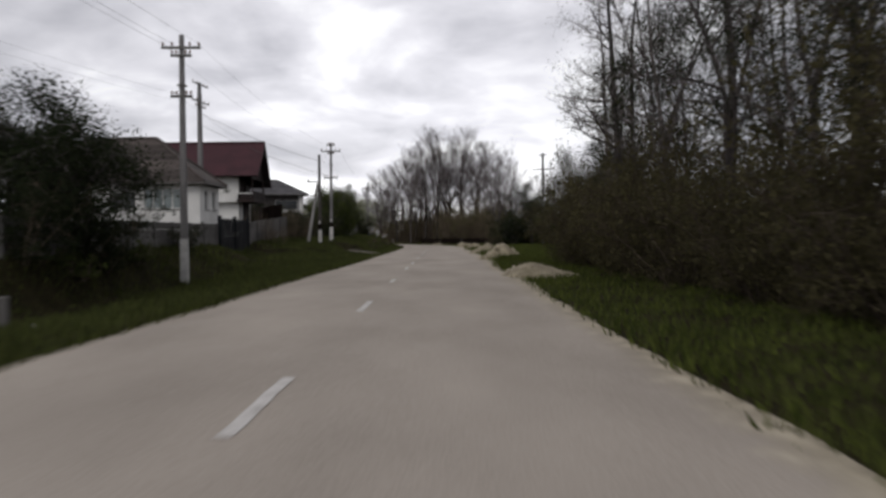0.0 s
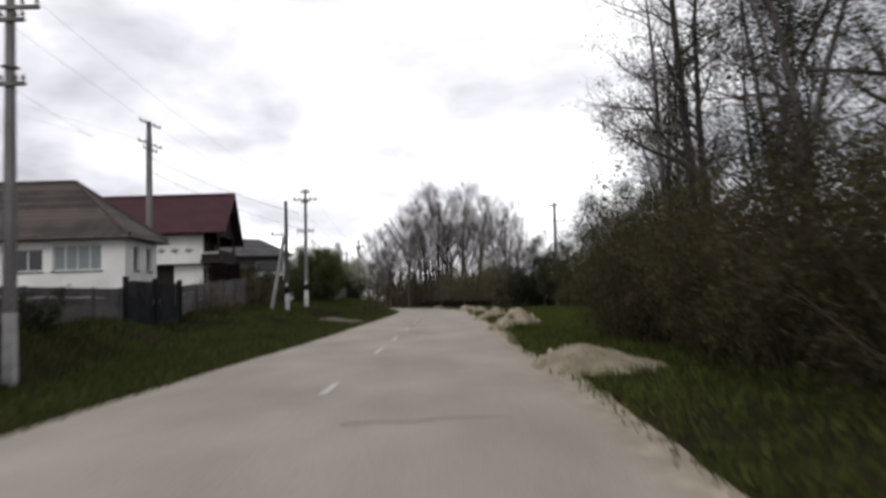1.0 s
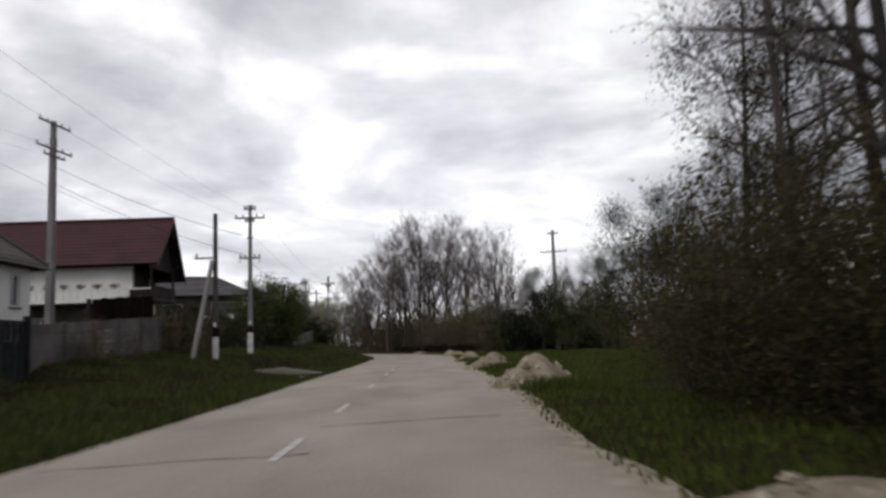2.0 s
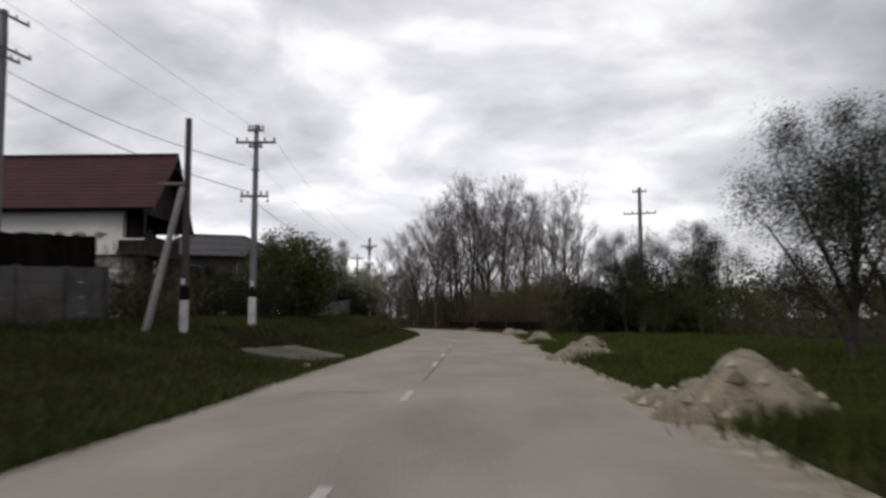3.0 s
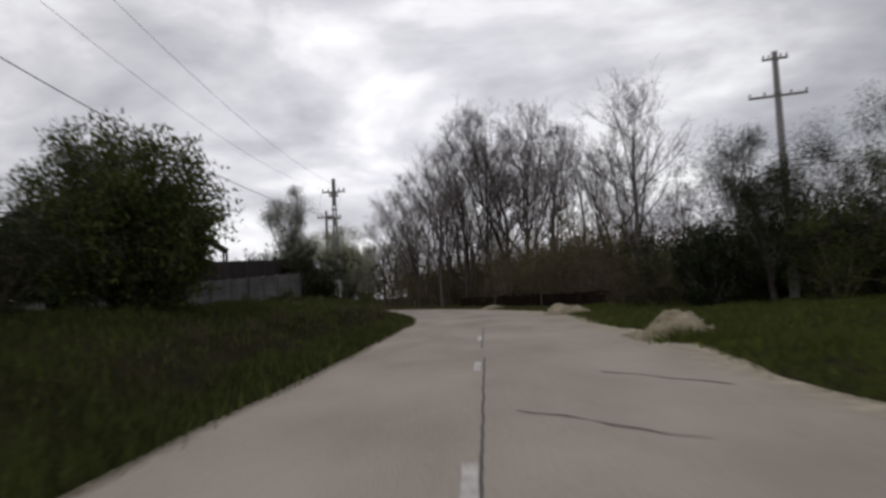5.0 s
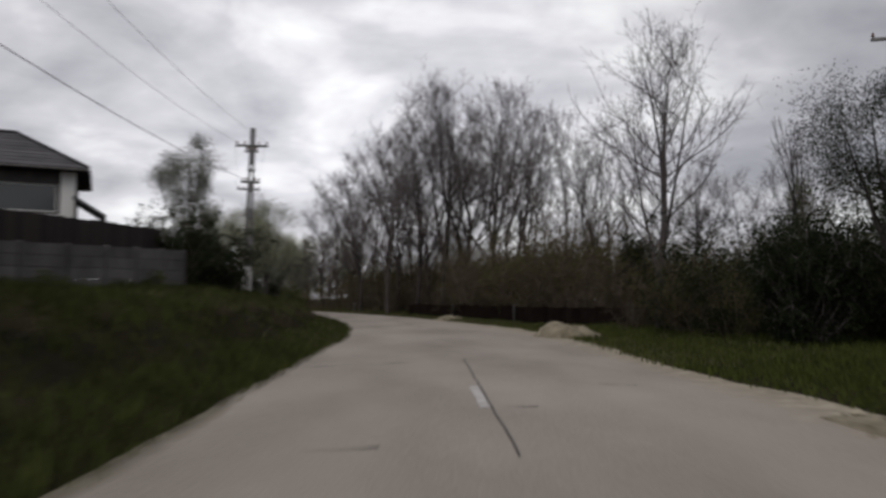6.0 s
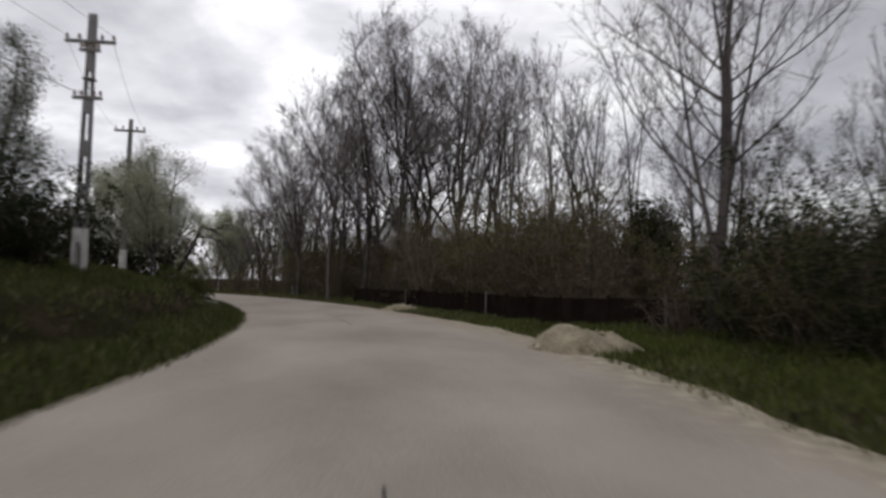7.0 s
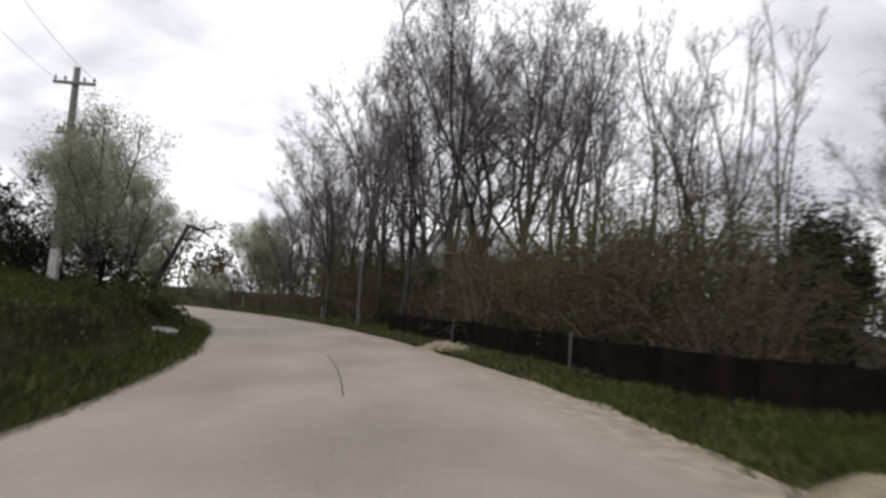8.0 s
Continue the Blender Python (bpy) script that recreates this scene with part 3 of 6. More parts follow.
def apron(corners, seed, label):
    """A worn, nearly level concrete crossing between four corners: three slabs with open joints and broken edges."""
    rng = np.random.default_rng(seed)
    c = np.array(corners, float)
    ox, oy = c.mean(0)
    oz = ground_at(ox, oy)
    top = thing("culvert_apron", (ox, oy, oz), 0, label, "concrete crossing")
    nx, ny = 14, 9
    inside = lambda n: np.concatenate([[0], np.linspace(0.015, 0.985, n - 2), [1]])
    wob = lambda n: np.convolve(rng.normal(size=n + 4), np.ones(3) / 3, "same")[2 : n + 2] * 0.13
    for k in range(3):
        u, v = np.meshgrid(inside(nx), inside(ny))
        w = (k + 0.006 + 0.988 * v) / 3
        at = lambda i: c[0, i] * (1 - u) * (1 - w) + c[1, i] * (1 - u) * w + c[2, i] * u * w + c[3, i] * u * (1 - w)
        x = at(0) + np.where(u < 0.02, wob(ny)[:, None], 0) + np.where(u > 0.98, wob(ny)[:, None], 0)
        y = at(1) + (np.where(v < 0.02, wob(nx)[None], 0) if k == 0 else 0) + (np.where(v > 0.98, wob(nx)[None], 0) if k == 2 else 0)
        z = 0.07 + 0.26 * u + rng.uniform(-0.012, 0.012) + 0.010 * rng.normal(size=x.shape)
        rim = (u == 0) | (u == 1) | (v == 0) | (v == 1)
        z = np.where(rim, np.minimum(z - 0.12, land(x, y) - 0.05), z)
        i = (np.arange(ny - 1)[:, None] * nx + np.arange(nx - 1)[None]).ravel()
        under("slab", mesh("slab", np.stack([x - ox, y - oy, z - oz], -1).reshape(-1, 3), np.stack([i, i + 1, i + 1 + nx, i + nx], 1), M_SLAB), top)


CROSSING = [(-5.3, 61.9), (-4.55, 65.7), (-7.45, 69.8), (-8.95, 65.7)]
apron(CROSSING, 7, "worn dusty concrete culvert crossing in the verge")
flat_slab("culvert_slab", -8.75, 123.3, 0.46, 0.36, 20, "pale broken concrete slab on the grassy bend", 8, (10, 3))


# ---- houses ----
def wall_bm(u0, u1, z0, z1, t0, t1, holes=(), along="x"):
    """A straight wall with openings right through it: u along it, t through it."""
    bm, seen = bmesh.new(), {}
    us = sorted({u0, u1, *[h[0] for h in holes], *[h[1] for h in holes]})
    zs = sorted({z0, z1, *[h[2] for h in holes], *[h[3] for h in holes]})
    solid = lambda i, k: 0 <= i < len(us) - 1 and 0 <= k < len(zs) - 1 and not any(h[0] <= us[i] and us[i + 1] <= h[1] and h[2] <= zs[k] and zs[k + 1] <= h[3] for h in holes)

    def vert(i, k, t):
        if (i, k, t) not in seen:
            seen[i, k, t] = bm.verts.new((us[i], t, zs[k]) if along == "x" else (t, us[i], zs[k]))
        return seen[i, k, t]

    for i in range(len(us) - 1):
        for k in range(len(zs) - 1):
            if not solid(i, k):
                continue
            for t in (t0, t1):
                bm.faces.new([vert(i, k, t), vert(i + 1, k, t), vert(i + 1, k + 1, t), vert(i, k + 1, t)])
            for di, dk, a, b in ((-1, 0, (i, k), (i, k + 1)), (1, 0, (i + 1, k), (i + 1, k + 1)), (0, -1, (i, k), (i + 1, k)), (0, 1, (i, k + 1), (i + 1, k + 1))):
                if not solid(i + di, k + dk):
                    bm.faces.new([vert(*a, t0), vert(*b, t0), vert(*b, t1), vert(*a, t1)])
    bmesh.ops.recalc_face_normals(bm, faces=bm.faces)
    return bm


def window(house, u0, u1, z0, z1, face, along="x", lights=2, out=-1, pane=None):
    """A window in a wall whose outer face is at face; out: which way is outside."""
    w = 0.07
    d0, d1 = sorted((face - out * 0.10, face - out * 0.16))

    def bar(a, b, c, d, e0=d0, e1=d1):
        return (a, b, e0, e1, c, d) if along == "x" else (e0, e1, a, b, c, d)

    rows = [bar(u0, u1, z0, z0 + w), bar(u0, u1, z1 - w, z1), bar(u0, u0 + w, z0 + w, z1 - w), bar(u1 - w, u1, z0 + w, z1 - w)]
    for i in range(1, lights):
        m = u0 + (u1 - u0) * i / lights
        rows.append(bar(m - w / 2, m + w / 2, z0 + w, z1 - w))
    win = under("window", None, house)
    part("window_frame", boxes(*rows), M_FRAME, win, "off-white window frame")
    mid = (d0 + d1) / 2
    for i in range(lights):
        a, b = u0 + (u1 - u0) * i / lights + w / 2, u0 + (u1 - u0) * (i + 1) / lights - w / 2
        part("pane", boxes(bar(a, b, z0 + w, z1 - w, mid - 0.006, mid + 0.006)), pane or M_GLASS, win, "pale curtained window glass" if pane is M_CURTAINED else "dark window glass")
    s0, s1 = sorted((face - out * 0.10, face + out * 0.07))
    part("window_sill", boxes(bar(u0 - 0.08, u1 + 0.08, z0 - 0.06, z0 - 0.002, s0, s1)), M_CONC, win, "grey window sill")


def courses(roof, low0, low1, top0, top1, n, mat, lap=0.018, thick=0.05, name="tile_course"):
    """A roof plane as lapped rows of tiles, from the eave upwards."""
    l0, l1, t0, t1 = (Vector(p) for p in (low0, low1, top0, top1))
    nor = (l1 - l0).cross(t0 - l0).normalized()
    if nor.z < 0:
        nor = -nor
    for i in range(n):
        a, b = i / n, (i + 1) / n + 0.15 / n * (i < n - 1)
        q = [l0.lerp(t0, a) + nor * lap, l1.lerp(t1, a) + nor * lap, l1.lerp(t1, b), l0.lerp(t0, b)]
        if (q[1] - q[0]).length < 0.05 and (q[2] - q[3]).length < 0.05:
            continue
        part(name, prism(bmesh.new(), [p - nor * thick for p in q], q), mat, roof)


def hip_roof(house, x0, x1, y0, y1, ze, rx0, rx1, ry, zr, mat, rows, label):
    """A hipped roof over an oblong, with its ridge along x."""
    bm = bmesh.new()
    c = [(x0, y0, ze), (x1, y0, ze), (x1, y1, ze), (x0, y1, ze)]
    v = [bm.verts.new(p) for p in c] + [bm.verts.new((rx0, ry, zr)), bm.verts.new((rx1, ry, zr))]
    low = [bm.verts.new((p[0], p[1], ze - 0.16)) for p in c]
    for f in ((0, 1, 5, 4), (1, 2, 5), (2, 3, 4, 5), (3, 0, 4)):
        bm.faces.new([v[i] for i in f])
    for i in range(4):
        bm.faces.new((low[i], low[(i + 1) % 4], v[(i + 1) % 4], v[i]))
    bm.faces.new(low[::-1])
    roof = part("roof", bm, M_BOARD, house, label)
    e0, e1 = (rx0, ry, zr), (rx1, ry, zr)
    courses(roof, c[0], c[1], e0, e1, rows, mat)
    courses(roof, c[1], c[2], e1, e1, rows, mat)
    courses(roof, c[2], c[3], e1, e0, max(4, rows // 2), mat)
    courses(roof, c[3], c[0], e0, e0, max(4, rows // 2), mat)
    caps = bmesh.new()
    for a, b in ((e0, e1), (c[0], e0), (c[1], e1), (c[2], e1), (c[3], e0)):
        rod(caps, Vector(a) + Vector((0, 0, 0.05)), Vector(b) + Vector((0, 0, 0.05)), 0.10, sides=6)
    part("ridge_cap", caps, mat, roof)
    gut = bmesh.new()
    rod(gut, (x0, y0 - 0.06, ze - 0.1), (x1, y0 - 0.06, ze - 0.1), 0.06, sides=6)
    rod(gut, (x1 + 0.06, y0, ze - 0.1), (x1 + 0.06, y1, ze - 0.1), 0.06, sides=6)
    part("gutter", gut, M_STEEL, roof, "grey metal gutter")
    return roof


def cottage():
    gx, gy, gz = -21.4, 56.5, 1.0
    h = thing("cottage", (gx, gy, gz), 0, "single-storey white plastered cottage with brown hipped tile roof", "house")
    X0, X1, Y0, Y1, Z1 = -27 - gx, -15.6 - gx, 53 - gy, 57.5 - gy, 5.1 - gz
    holes = [(-24.6 - gx, -22.9 - gx, 3.4 - gz, 4.6 - gz), (-21.4 - gx, -19.8 - gx, 3.4 - gz, 4.55 - gz), (-19.3 - gx, -16.8 - gx, 3.4 - gz, 4.75 - gz)]
    side = [(54.1 - gy, 54.9 - gy, 3.4 - gz, 4.7 - gz), (55.9 - gy, 56.7 - gy, 3.4 - gz, 4.7 - gz)]
    part("wall", wall_bm(X0, X1, 1.0, Z1, Y0, Y0 + 0.3, holes), M_WHITE, h, "white plastered front wall")
    part("wall", wall_bm(Y0 + 0.3, Y1 - 0.3, 1.0, Z1, X1 - 0.3, X1, side, "y"), M_WHITE, h, "white plastered side wall")
    part("wall", wall_bm(X0, X1, 1.0, Z1, Y1 - 0.3, Y1), M_WHITE, h)
    part("wall", wall_bm(Y0 + 0.3, Y1 - 0.3, 1.0, Z1, X0, X0 + 0.3, (), "y"), M_WHITE, h)
    part("plinth", boxes((X0 - 0.06, X1 + 0.06, Y0 - 0.06, Y1 + 0.06, -0.4, 0.995)), M_PLINTH, h, "grey cement plinth")
    part("floor_slab", boxes((X0 + 0.32, X1 - 0.32, Y0 + 0.32, Y1 - 0.32, 1.0, 1.1)), M_BOARD, h)
    for a, b, c, d in holes:
        window(h, a, b, c, d, Y0, "x", 4 if b - a > 2 else 3 if b - a > 1.65 else 2, -1, M_CURTAINED if b - a > 2 else M_GLASS)
    for a, b, c, d in side:
        window(h, a, b, c, d, X1, "y", 1, 1)
    hip_roof(h, X0 - 0.5, X1 + 0.45, Y0 - 0.55, Y1 + 0.6, Z1 + 0.05, -24 - gx, -19.2 - gx, -1.15, 8.3 - gz, M_TILE_BROWN, 14, "brown-grey hipped tile roof")


def chalet():
    gx, gy, gz = -27.0, 84.6, 1.4
    h = thing("chalet_house", (gx, gy, gz), 0, "two-storey white house with steep dark red gable roof and balcony", "house")
    X0, X1, XP = -37 - gx, -20.4 - gx, -18.7 - gx
    yN, yR, yF = 81.0 - gy, 84.6 - gy, 87.5 - gy
    zN, zR, zF = 7.75 - gz, 11.45 - gz, 6.9 - gz
    wN, wF = 82.2 - gy, 87.0 - gy
    up = [(-34.5 - gx, -33.2 - gx, 5.9 - gz, 7.1 - gz), (-30 - gx, -28.7 - gx, 5.9 - gz, 7.1 - gz)]
    part("wall", wall_bm(X0, X1, 5.35 - gz, 7.7 - gz, wN, wN + 0.3, up), M_WHITE, h, "white plastered upper wall")
    for a, b, c, d in up:
        window(h, a, b, c, d, wN)
    # the ground floor stands back, its shade painted dark; white pier at its corner
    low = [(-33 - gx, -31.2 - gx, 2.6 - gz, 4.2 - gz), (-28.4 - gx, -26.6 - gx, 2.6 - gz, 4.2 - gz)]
    part("wall", wall_bm(X0, X1 - 2.6, -0.4, 5.1 - gz, wN + 1.2, wN + 1.5, low), M_DARKWALL, h, "ground-floor wall set back under the balcony, coloured dark for shade")
    for a, b, c, d in low:
        window(h, a, b, c, d, wN + 1.2)
    part("pier", boxes((X1 - 2.55, X1, wN - 0.1, wN + 1.6, -0.4, 5.05 - gz), bevel=0.02), M_WHITE, h, "white plastered corner pier")
    # side wall under the overhang: dark board colour stands in for its shade
    part("wall", wall_bm(wN + 0.3, wF, -0.4, 7.7 - gz, X1 - 0.3, X1 - 0.003, [(83.8 - gy, 84.9 - gy, 5.5 - gz, 7.3 - gz), (85.6 - gy, 86.6 - gy, 5.7 - gz, 7.0 - gz)], "y"), M_BOARD, h, "side wall below the gable, coloured dark for shade")
    window(h, 85.6 - gy, 86.6 - gy, 5.7 - gz, 7.0 - gz, X1, "y", 2, 1)
    door = part("balcony_door", boxes((X1 - 0.14, X1 - 0.08, 83.8 - gy, 84.9 - gy, 5.5 - gz, 7.3 - gz)), M_BOARD, h, "dark wooden balcony door")
    part("handle", boxes((X1 - 0.08, X1 - 0.02, 84.7 - gy, 84.76 - gy, 6.3 - gz, 6.45 - gz)), M_STEEL, door)
    part("wall", wall_bm(X0, X1, -0.4, 6.6 - gz, wF - 0.3, wF - 0.002), M_WHITE, h)
    part("wall", wall_bm(wN + 1.5, wF - 0.3, -0.4, 6.8 - gz, X0, X0 + 0.3, (), "y"), M_WHITE, h)
    part("floor_slab", boxes((X0, X1, wN - 0.9, wF - 0.3, 5.1 - gz, 5.34 - gz)), M_WHITE, h, "white balcony slab")
    part("balcony_deck", boxes((X1 + 0.003, XP, wN - 0.9, wF - 0.3, 5.1 - gz, 5.34 - gz)), M_BOARD, h, "dark boarded balcony end")
    rail = part("balustrade", boxes((X0, XP - 0.085, wN - 0.9, wN - 0.82, 5.92 - gz, 6.02 - gz)), M_FRAME, h, "pale balcony rail")
    side_rail = part("balustrade", boxes((XP - 0.08, XP, wN - 0.9, wF - 0.4, 6.12 - gz, 6.2 - gz)), M_BOARD, h, "dark boarded balcony side")
    for i in range(34):
        x = X0 + 0.25 + i * 0.485
        a = x - 0.17
        bm = prism(bmesh.new(), [(a, wN - 0.89, 5.36 - gz), (a + 0.17, wN - 0.89, 5.22 - gz), (a + 0.34, wN - 0.89, 5.36 - gz), (a + 0.30, wN - 0.89, 5.91 - gz), (a + 0.04, wN - 0.89, 5.91 - gz)], [(a, wN - 0.84, 5.36 - gz), (a + 0.17, wN - 0.84, 5.22 - gz), (a + 0.34, wN - 0.84, 5.36 - gz), (a + 0.30, wN - 0.84, 5.91 - gz), (a + 0.04, wN - 0.84, 5.91 - gz)])
        bmesh.ops.recalc_face_normals(bm, faces=bm.faces)
        part("baluster", bm, M_WHITE, rail)
    for i in range(10):
        x = X1 + 0.1 + i * 0.155
        part("baluster", boxes((x, x + 0.14, wN - 0.89, wN - 0.85, 5.15 - gz, 5.918 - gz)), M_BOARD, rail)
    for y in np.arange(wN - 0.88, wF - 0.5, 0.155):
        part("baluster", boxes((XP - 0.06, XP - 0.02, y, y + 0.14, 5.15 - gz, 6.118 - gz)), M_BOARD, side_rail)
    for y in (wN - 0.85, wF - 1.0, wF - 0.55):
        part("post", boxes((XP - 0.15, XP - 0.065, y, y + 0.09, 5.345 - gz, 7.6 - gz)), M_BOARD, h, "dark timber balcony post")
    bm = bmesh.new()
    rod(bm, (XP - 0.08, wN - 0.7, 3.6 - gz), (XP - 0.08, wN + 1.6, 5.1 - gz), 0.07, sides=6)
    part("brace", bm, M_BOARD, h, "dark timber brace")
    # roof: two steep planes and a boarded gable
    x0, x1 = X0 - 0.6, -18.2 - gx
    roof = part("roof", slab_plane(bmesh.new(), [(x0, yN, zN), (x1, yN, zN), (x1, yR, zR), (x0, yR, zR)], 0.14), M_BOARD, h, "steep dark red metal-tile roof")
    part("roof_underside", slab_plane(bmesh.new(), [(x1, yF, zF), (x0, yF, zF), (x0, yR, zR), (x1, yR, zR)], 0.14), M_BOARD, roof)
    courses(roof, (x0, yN, zN), (x1, yN, zN), (x0, yR, zR), (x1, yR, zR), 13, M_TILE_RED)
    courses(roof, (x0, yF, zF), (x1, yF, zF), (x0, yR, zR), (x1, yR, zR), 13, M_TILE_RED)
    caps = bmesh.new()
    rod(caps, (x0, yR, zR + 0.04), (x1, yR, zR + 0.04), 0.11, sides=6)
    part("ridge_cap", caps, M_TILE_RED, roof)
    barge = bmesh.new()
    slab_plane(barge, [(x1 + 0.04, yN - 0.05, zN - 0.28), (x1 + 0.04, yR, zR - 0.22), (x1 + 0.04, yR, zR + 0.05), (x1 + 0.04, yN - 0.05, zN + 0.04)], 0.05)
    slab_plane(barge, [(x1 + 0.04, yR, zR - 0.22), (x1 + 0.04, yF + 0.05, zF - 0.28), (x1 + 0.04, yF + 0.05, zF + 0.04), (x1 + 0.04, yR, zR + 0.05)], 0.05)
    part("barge_board", barge, M_TILE_RED, roof, "dark red barge boards")
    gable = under("gable", None, h)
    edge = lambda y: zN + (zR - zN) * (y - yN) / (yR - yN) if y < yR else zF + (zR - zF) * (yF - y) / (yF - yR)
    y = yN + 0.35
    while y < yF - 0.4:
        a, b = y, y + 0.17
        za, zb = edge(a) - 0.2, edge(b) - 0.2
        lowz = 7.45 - gz if a < wF - 0.9 else 6.9 - gz
        if min(za, zb) > lowz:
            x = XP - 0.25
            bm = prism(bmesh.new(), [(x, a, lowz), (x, b, lowz), (x, b, zb), (x, a, za)], [(x + 0.04, a, lowz), (x + 0.04, b, lowz), (x + 0.04, b, zb), (x + 0.04, a, za)])
            bmesh.ops.recalc_face_normals(bm, faces=bm.faces)
            part("gable_board", bm, M_BOARD, gable)
        y += 0.18
    part("downpipe", rod(bmesh.new(), (X1 + 0.06, wN - 0.1, 0), (X1 + 0.06, wN - 0.1, 7.5 - gz), 0.05, sides=6), M_STEEL, h, "grey downpipe")


def far_house():
    gx, gy, gz = -24.0, 113.0, 1.7
    h = thing("far_house", (-26.0, 116.44, gz), 22, "white house with slate-grey hipped roof behind a board fence", "house")
    X0, X1, Y0, Y1, Z1 = -30 - gx, -18.4 - gx, 109.6 - gy, 116.6 - gy, 7.5 - gz
    holes = [(-27.4 - gx, -25.4 - gx, 5.3 - gz, 6.6 - gz), (-22.4 - gx, -19.2 - gx, 5.4 - gz, 6.8 - gz)]
    part("wall", wall_bm(X0, X1 - 0.65, 0.6, Z1, Y0, Y0 + 0.3, holes), M_DARKWALL, h, "dull brown-grey front wall")
    part("pier", boxes((X1 - 0.647, X1 + 0.02, Y0 - 0.06, Y0 + 0.3, 0.6, Z1)), M_WHITE, h, "white corner pier")
    part("band", boxes((-23.2 - gx, X1 - 0.65, Y0 - 0.05, Y0 - 0.003, 4.95 - gz, 5.3 - gz)), M_WHITE, h, "white band below the window")
    part("wall", wall_bm(Y0 + 0.3, Y1 - 0.3, 0.6, Z1, X1 - 0.3, X1, [(111.8 - gy, 113.4 - gy, 5.4 - gz, 6.7 - gz)], "y"), M_DARKWALL, h, "dull brown-grey side wall")
    part("wall", wall_bm(X0, X1, 0.6, Z1, Y1 - 0.3, Y1), M_WHITE, h)
    part("wall", wall_bm(Y0 + 0.3, Y1 - 0.3, 0.6, Z1, X0, X0 + 0.3, (), "y"), M_WHITE, h)
    part("plinth", boxes((X0 - 0.05, X1 + 0.05, Y0 - 0.05, Y1 + 0.05, -0.4, 0.597)), M_PLINTH, h)
    for a, b, c, d in holes:
        window(h, a, b, c, d, Y0, "x", 1, -1)
    window(h, 111.8 - gy, 113.4 - gy, 5.4 - gz, 6.7 - gz, X1, "y", 2, 1)
    hip_roof(h, X0 - 0.6, X1 + 0.6, Y0 - 0.7, Y1 + 0.6, Z1 + 0.1, -27 - gx, -21.4 - gx, 0, 9.8 - gz, M_TILE_GREY, 9, "slate-grey hipped roof")
    lean = part("porch_roof", slab_plane(bmesh.new(), [(X1 + 0.0, 108.6 - gy, 6.2 - gz), (X1 + 1.5, 108.6 - gy, 5.3 - gz), (X1 + 1.5, 112 - gy, 5.3 - gz), (X1 + 0.0, 112 - gy, 6.2 - gz)], 0.12), M_TILE_GREY, h, "grey lean-to porch roof")
    for y in (108.8, 111.8):
        part("porch_post", boxes((X1 + 1.25, X1 + 1.4, y - gy - 0.08, y - gy + 0.08, -0.4, 5.25 - gz)), M_BOARD, lean)


cottage()
chalet()
far_house()


def balcony_plant(x, seed):
    """A pot plant standing on the balcony rail."""
    rng = np.random.default_rng(seed)
    p = thing("balcony_plant", (x, 81.345, 6.02), 0, "dull green pot plant on the balcony rail", "pot plant", "plants on the balcony")
    bm = bmesh.new()
    rod(bm, (0, 0, 0.0), (0, 0, 0.13), 0.06, 0.085, 8)
    part("pot", bm, M_CONC, p, "grey pot")
    n = 260
    q = rng.normal(size=(n, 3)) * np.array([0.17, 0.10, 0.08]) + np.array([0, 0, 0.22])
    q[:, 2] = np.maximum(q[:, 2], 0.08)
    v, f = cards(q, 0.05, rng)
    tagged(under("leaves", mesh("leaves", v, f, M_GREY_LEAF), p), kind="stuff")


for i in range(10):
    balcony_plant(-21.4 - 1.18 * i, 400 + i)


# ---- fences and gate ----
def panel_fence(x, y0, y1, top0, top1, label, step=2.3, x1=None, mat=M_CONC):
    """Concrete posts with slotted panels, along the road."""
    x1 = x if x1 is None else x1
    n = max(1, round((y1 - y0) / step))
    f = thing("concrete_fence", (x, y0, ground_at(x, y0)), 0, label, "fence")
    z0 = f.location.z
    for i in range(n + 1):
        t = i / n
        px, py, top = (x1 - x) * t, (y1 - y0) * t, top0 + (top1 - top0) * t - z0
        low = ground_at(x + px, y0 + py) - z0
        bm = boxes((px - 0.08, px + 0.08, py - 0.08, py + 0.08, low - 0.3, top + 0.015), bevel=0.015)
        part("post", bm, mat, f)
        if i < n:
            u = (i + 1) / n
            qx, qy, qtop = (x1 - x) * u, (y1 - y0) * u, top0 + (top1 - top0) * u - z0
            qlow = ground_at(x + qx, y0 + qy) - z0
            for k in range(4):
                a0, a1 = low - 0.12 + (top - low + 0.12) * k / 4, low - 0.12 + (top - low + 0.12) * (k + 1) / 4 - 0.015
                b0, b1 = qlow - 0.12 + (qtop - qlow + 0.12) * k / 4, qlow - 0.12 + (qtop - qlow + 0.12) * (k + 1) / 4 - 0.015
                w = 0.03
                bm = prism(bmesh.new(), [(px - w, py + 0.083, a0), (px + w, py + 0.083, a0), (px + w, py + 0.083, a1), (px - w, py + 0.083, a1)], [(qx - w, qy - 0.083, b0), (qx + w, qy - 0.083, b0), (qx + w, qy - 0.083, b1), (qx - w, qy - 0.083, b1)])
                bmesh.ops.recalc_face_normals(bm, faces=bm.faces)
                part("panel", bm, mat, f)
    return f


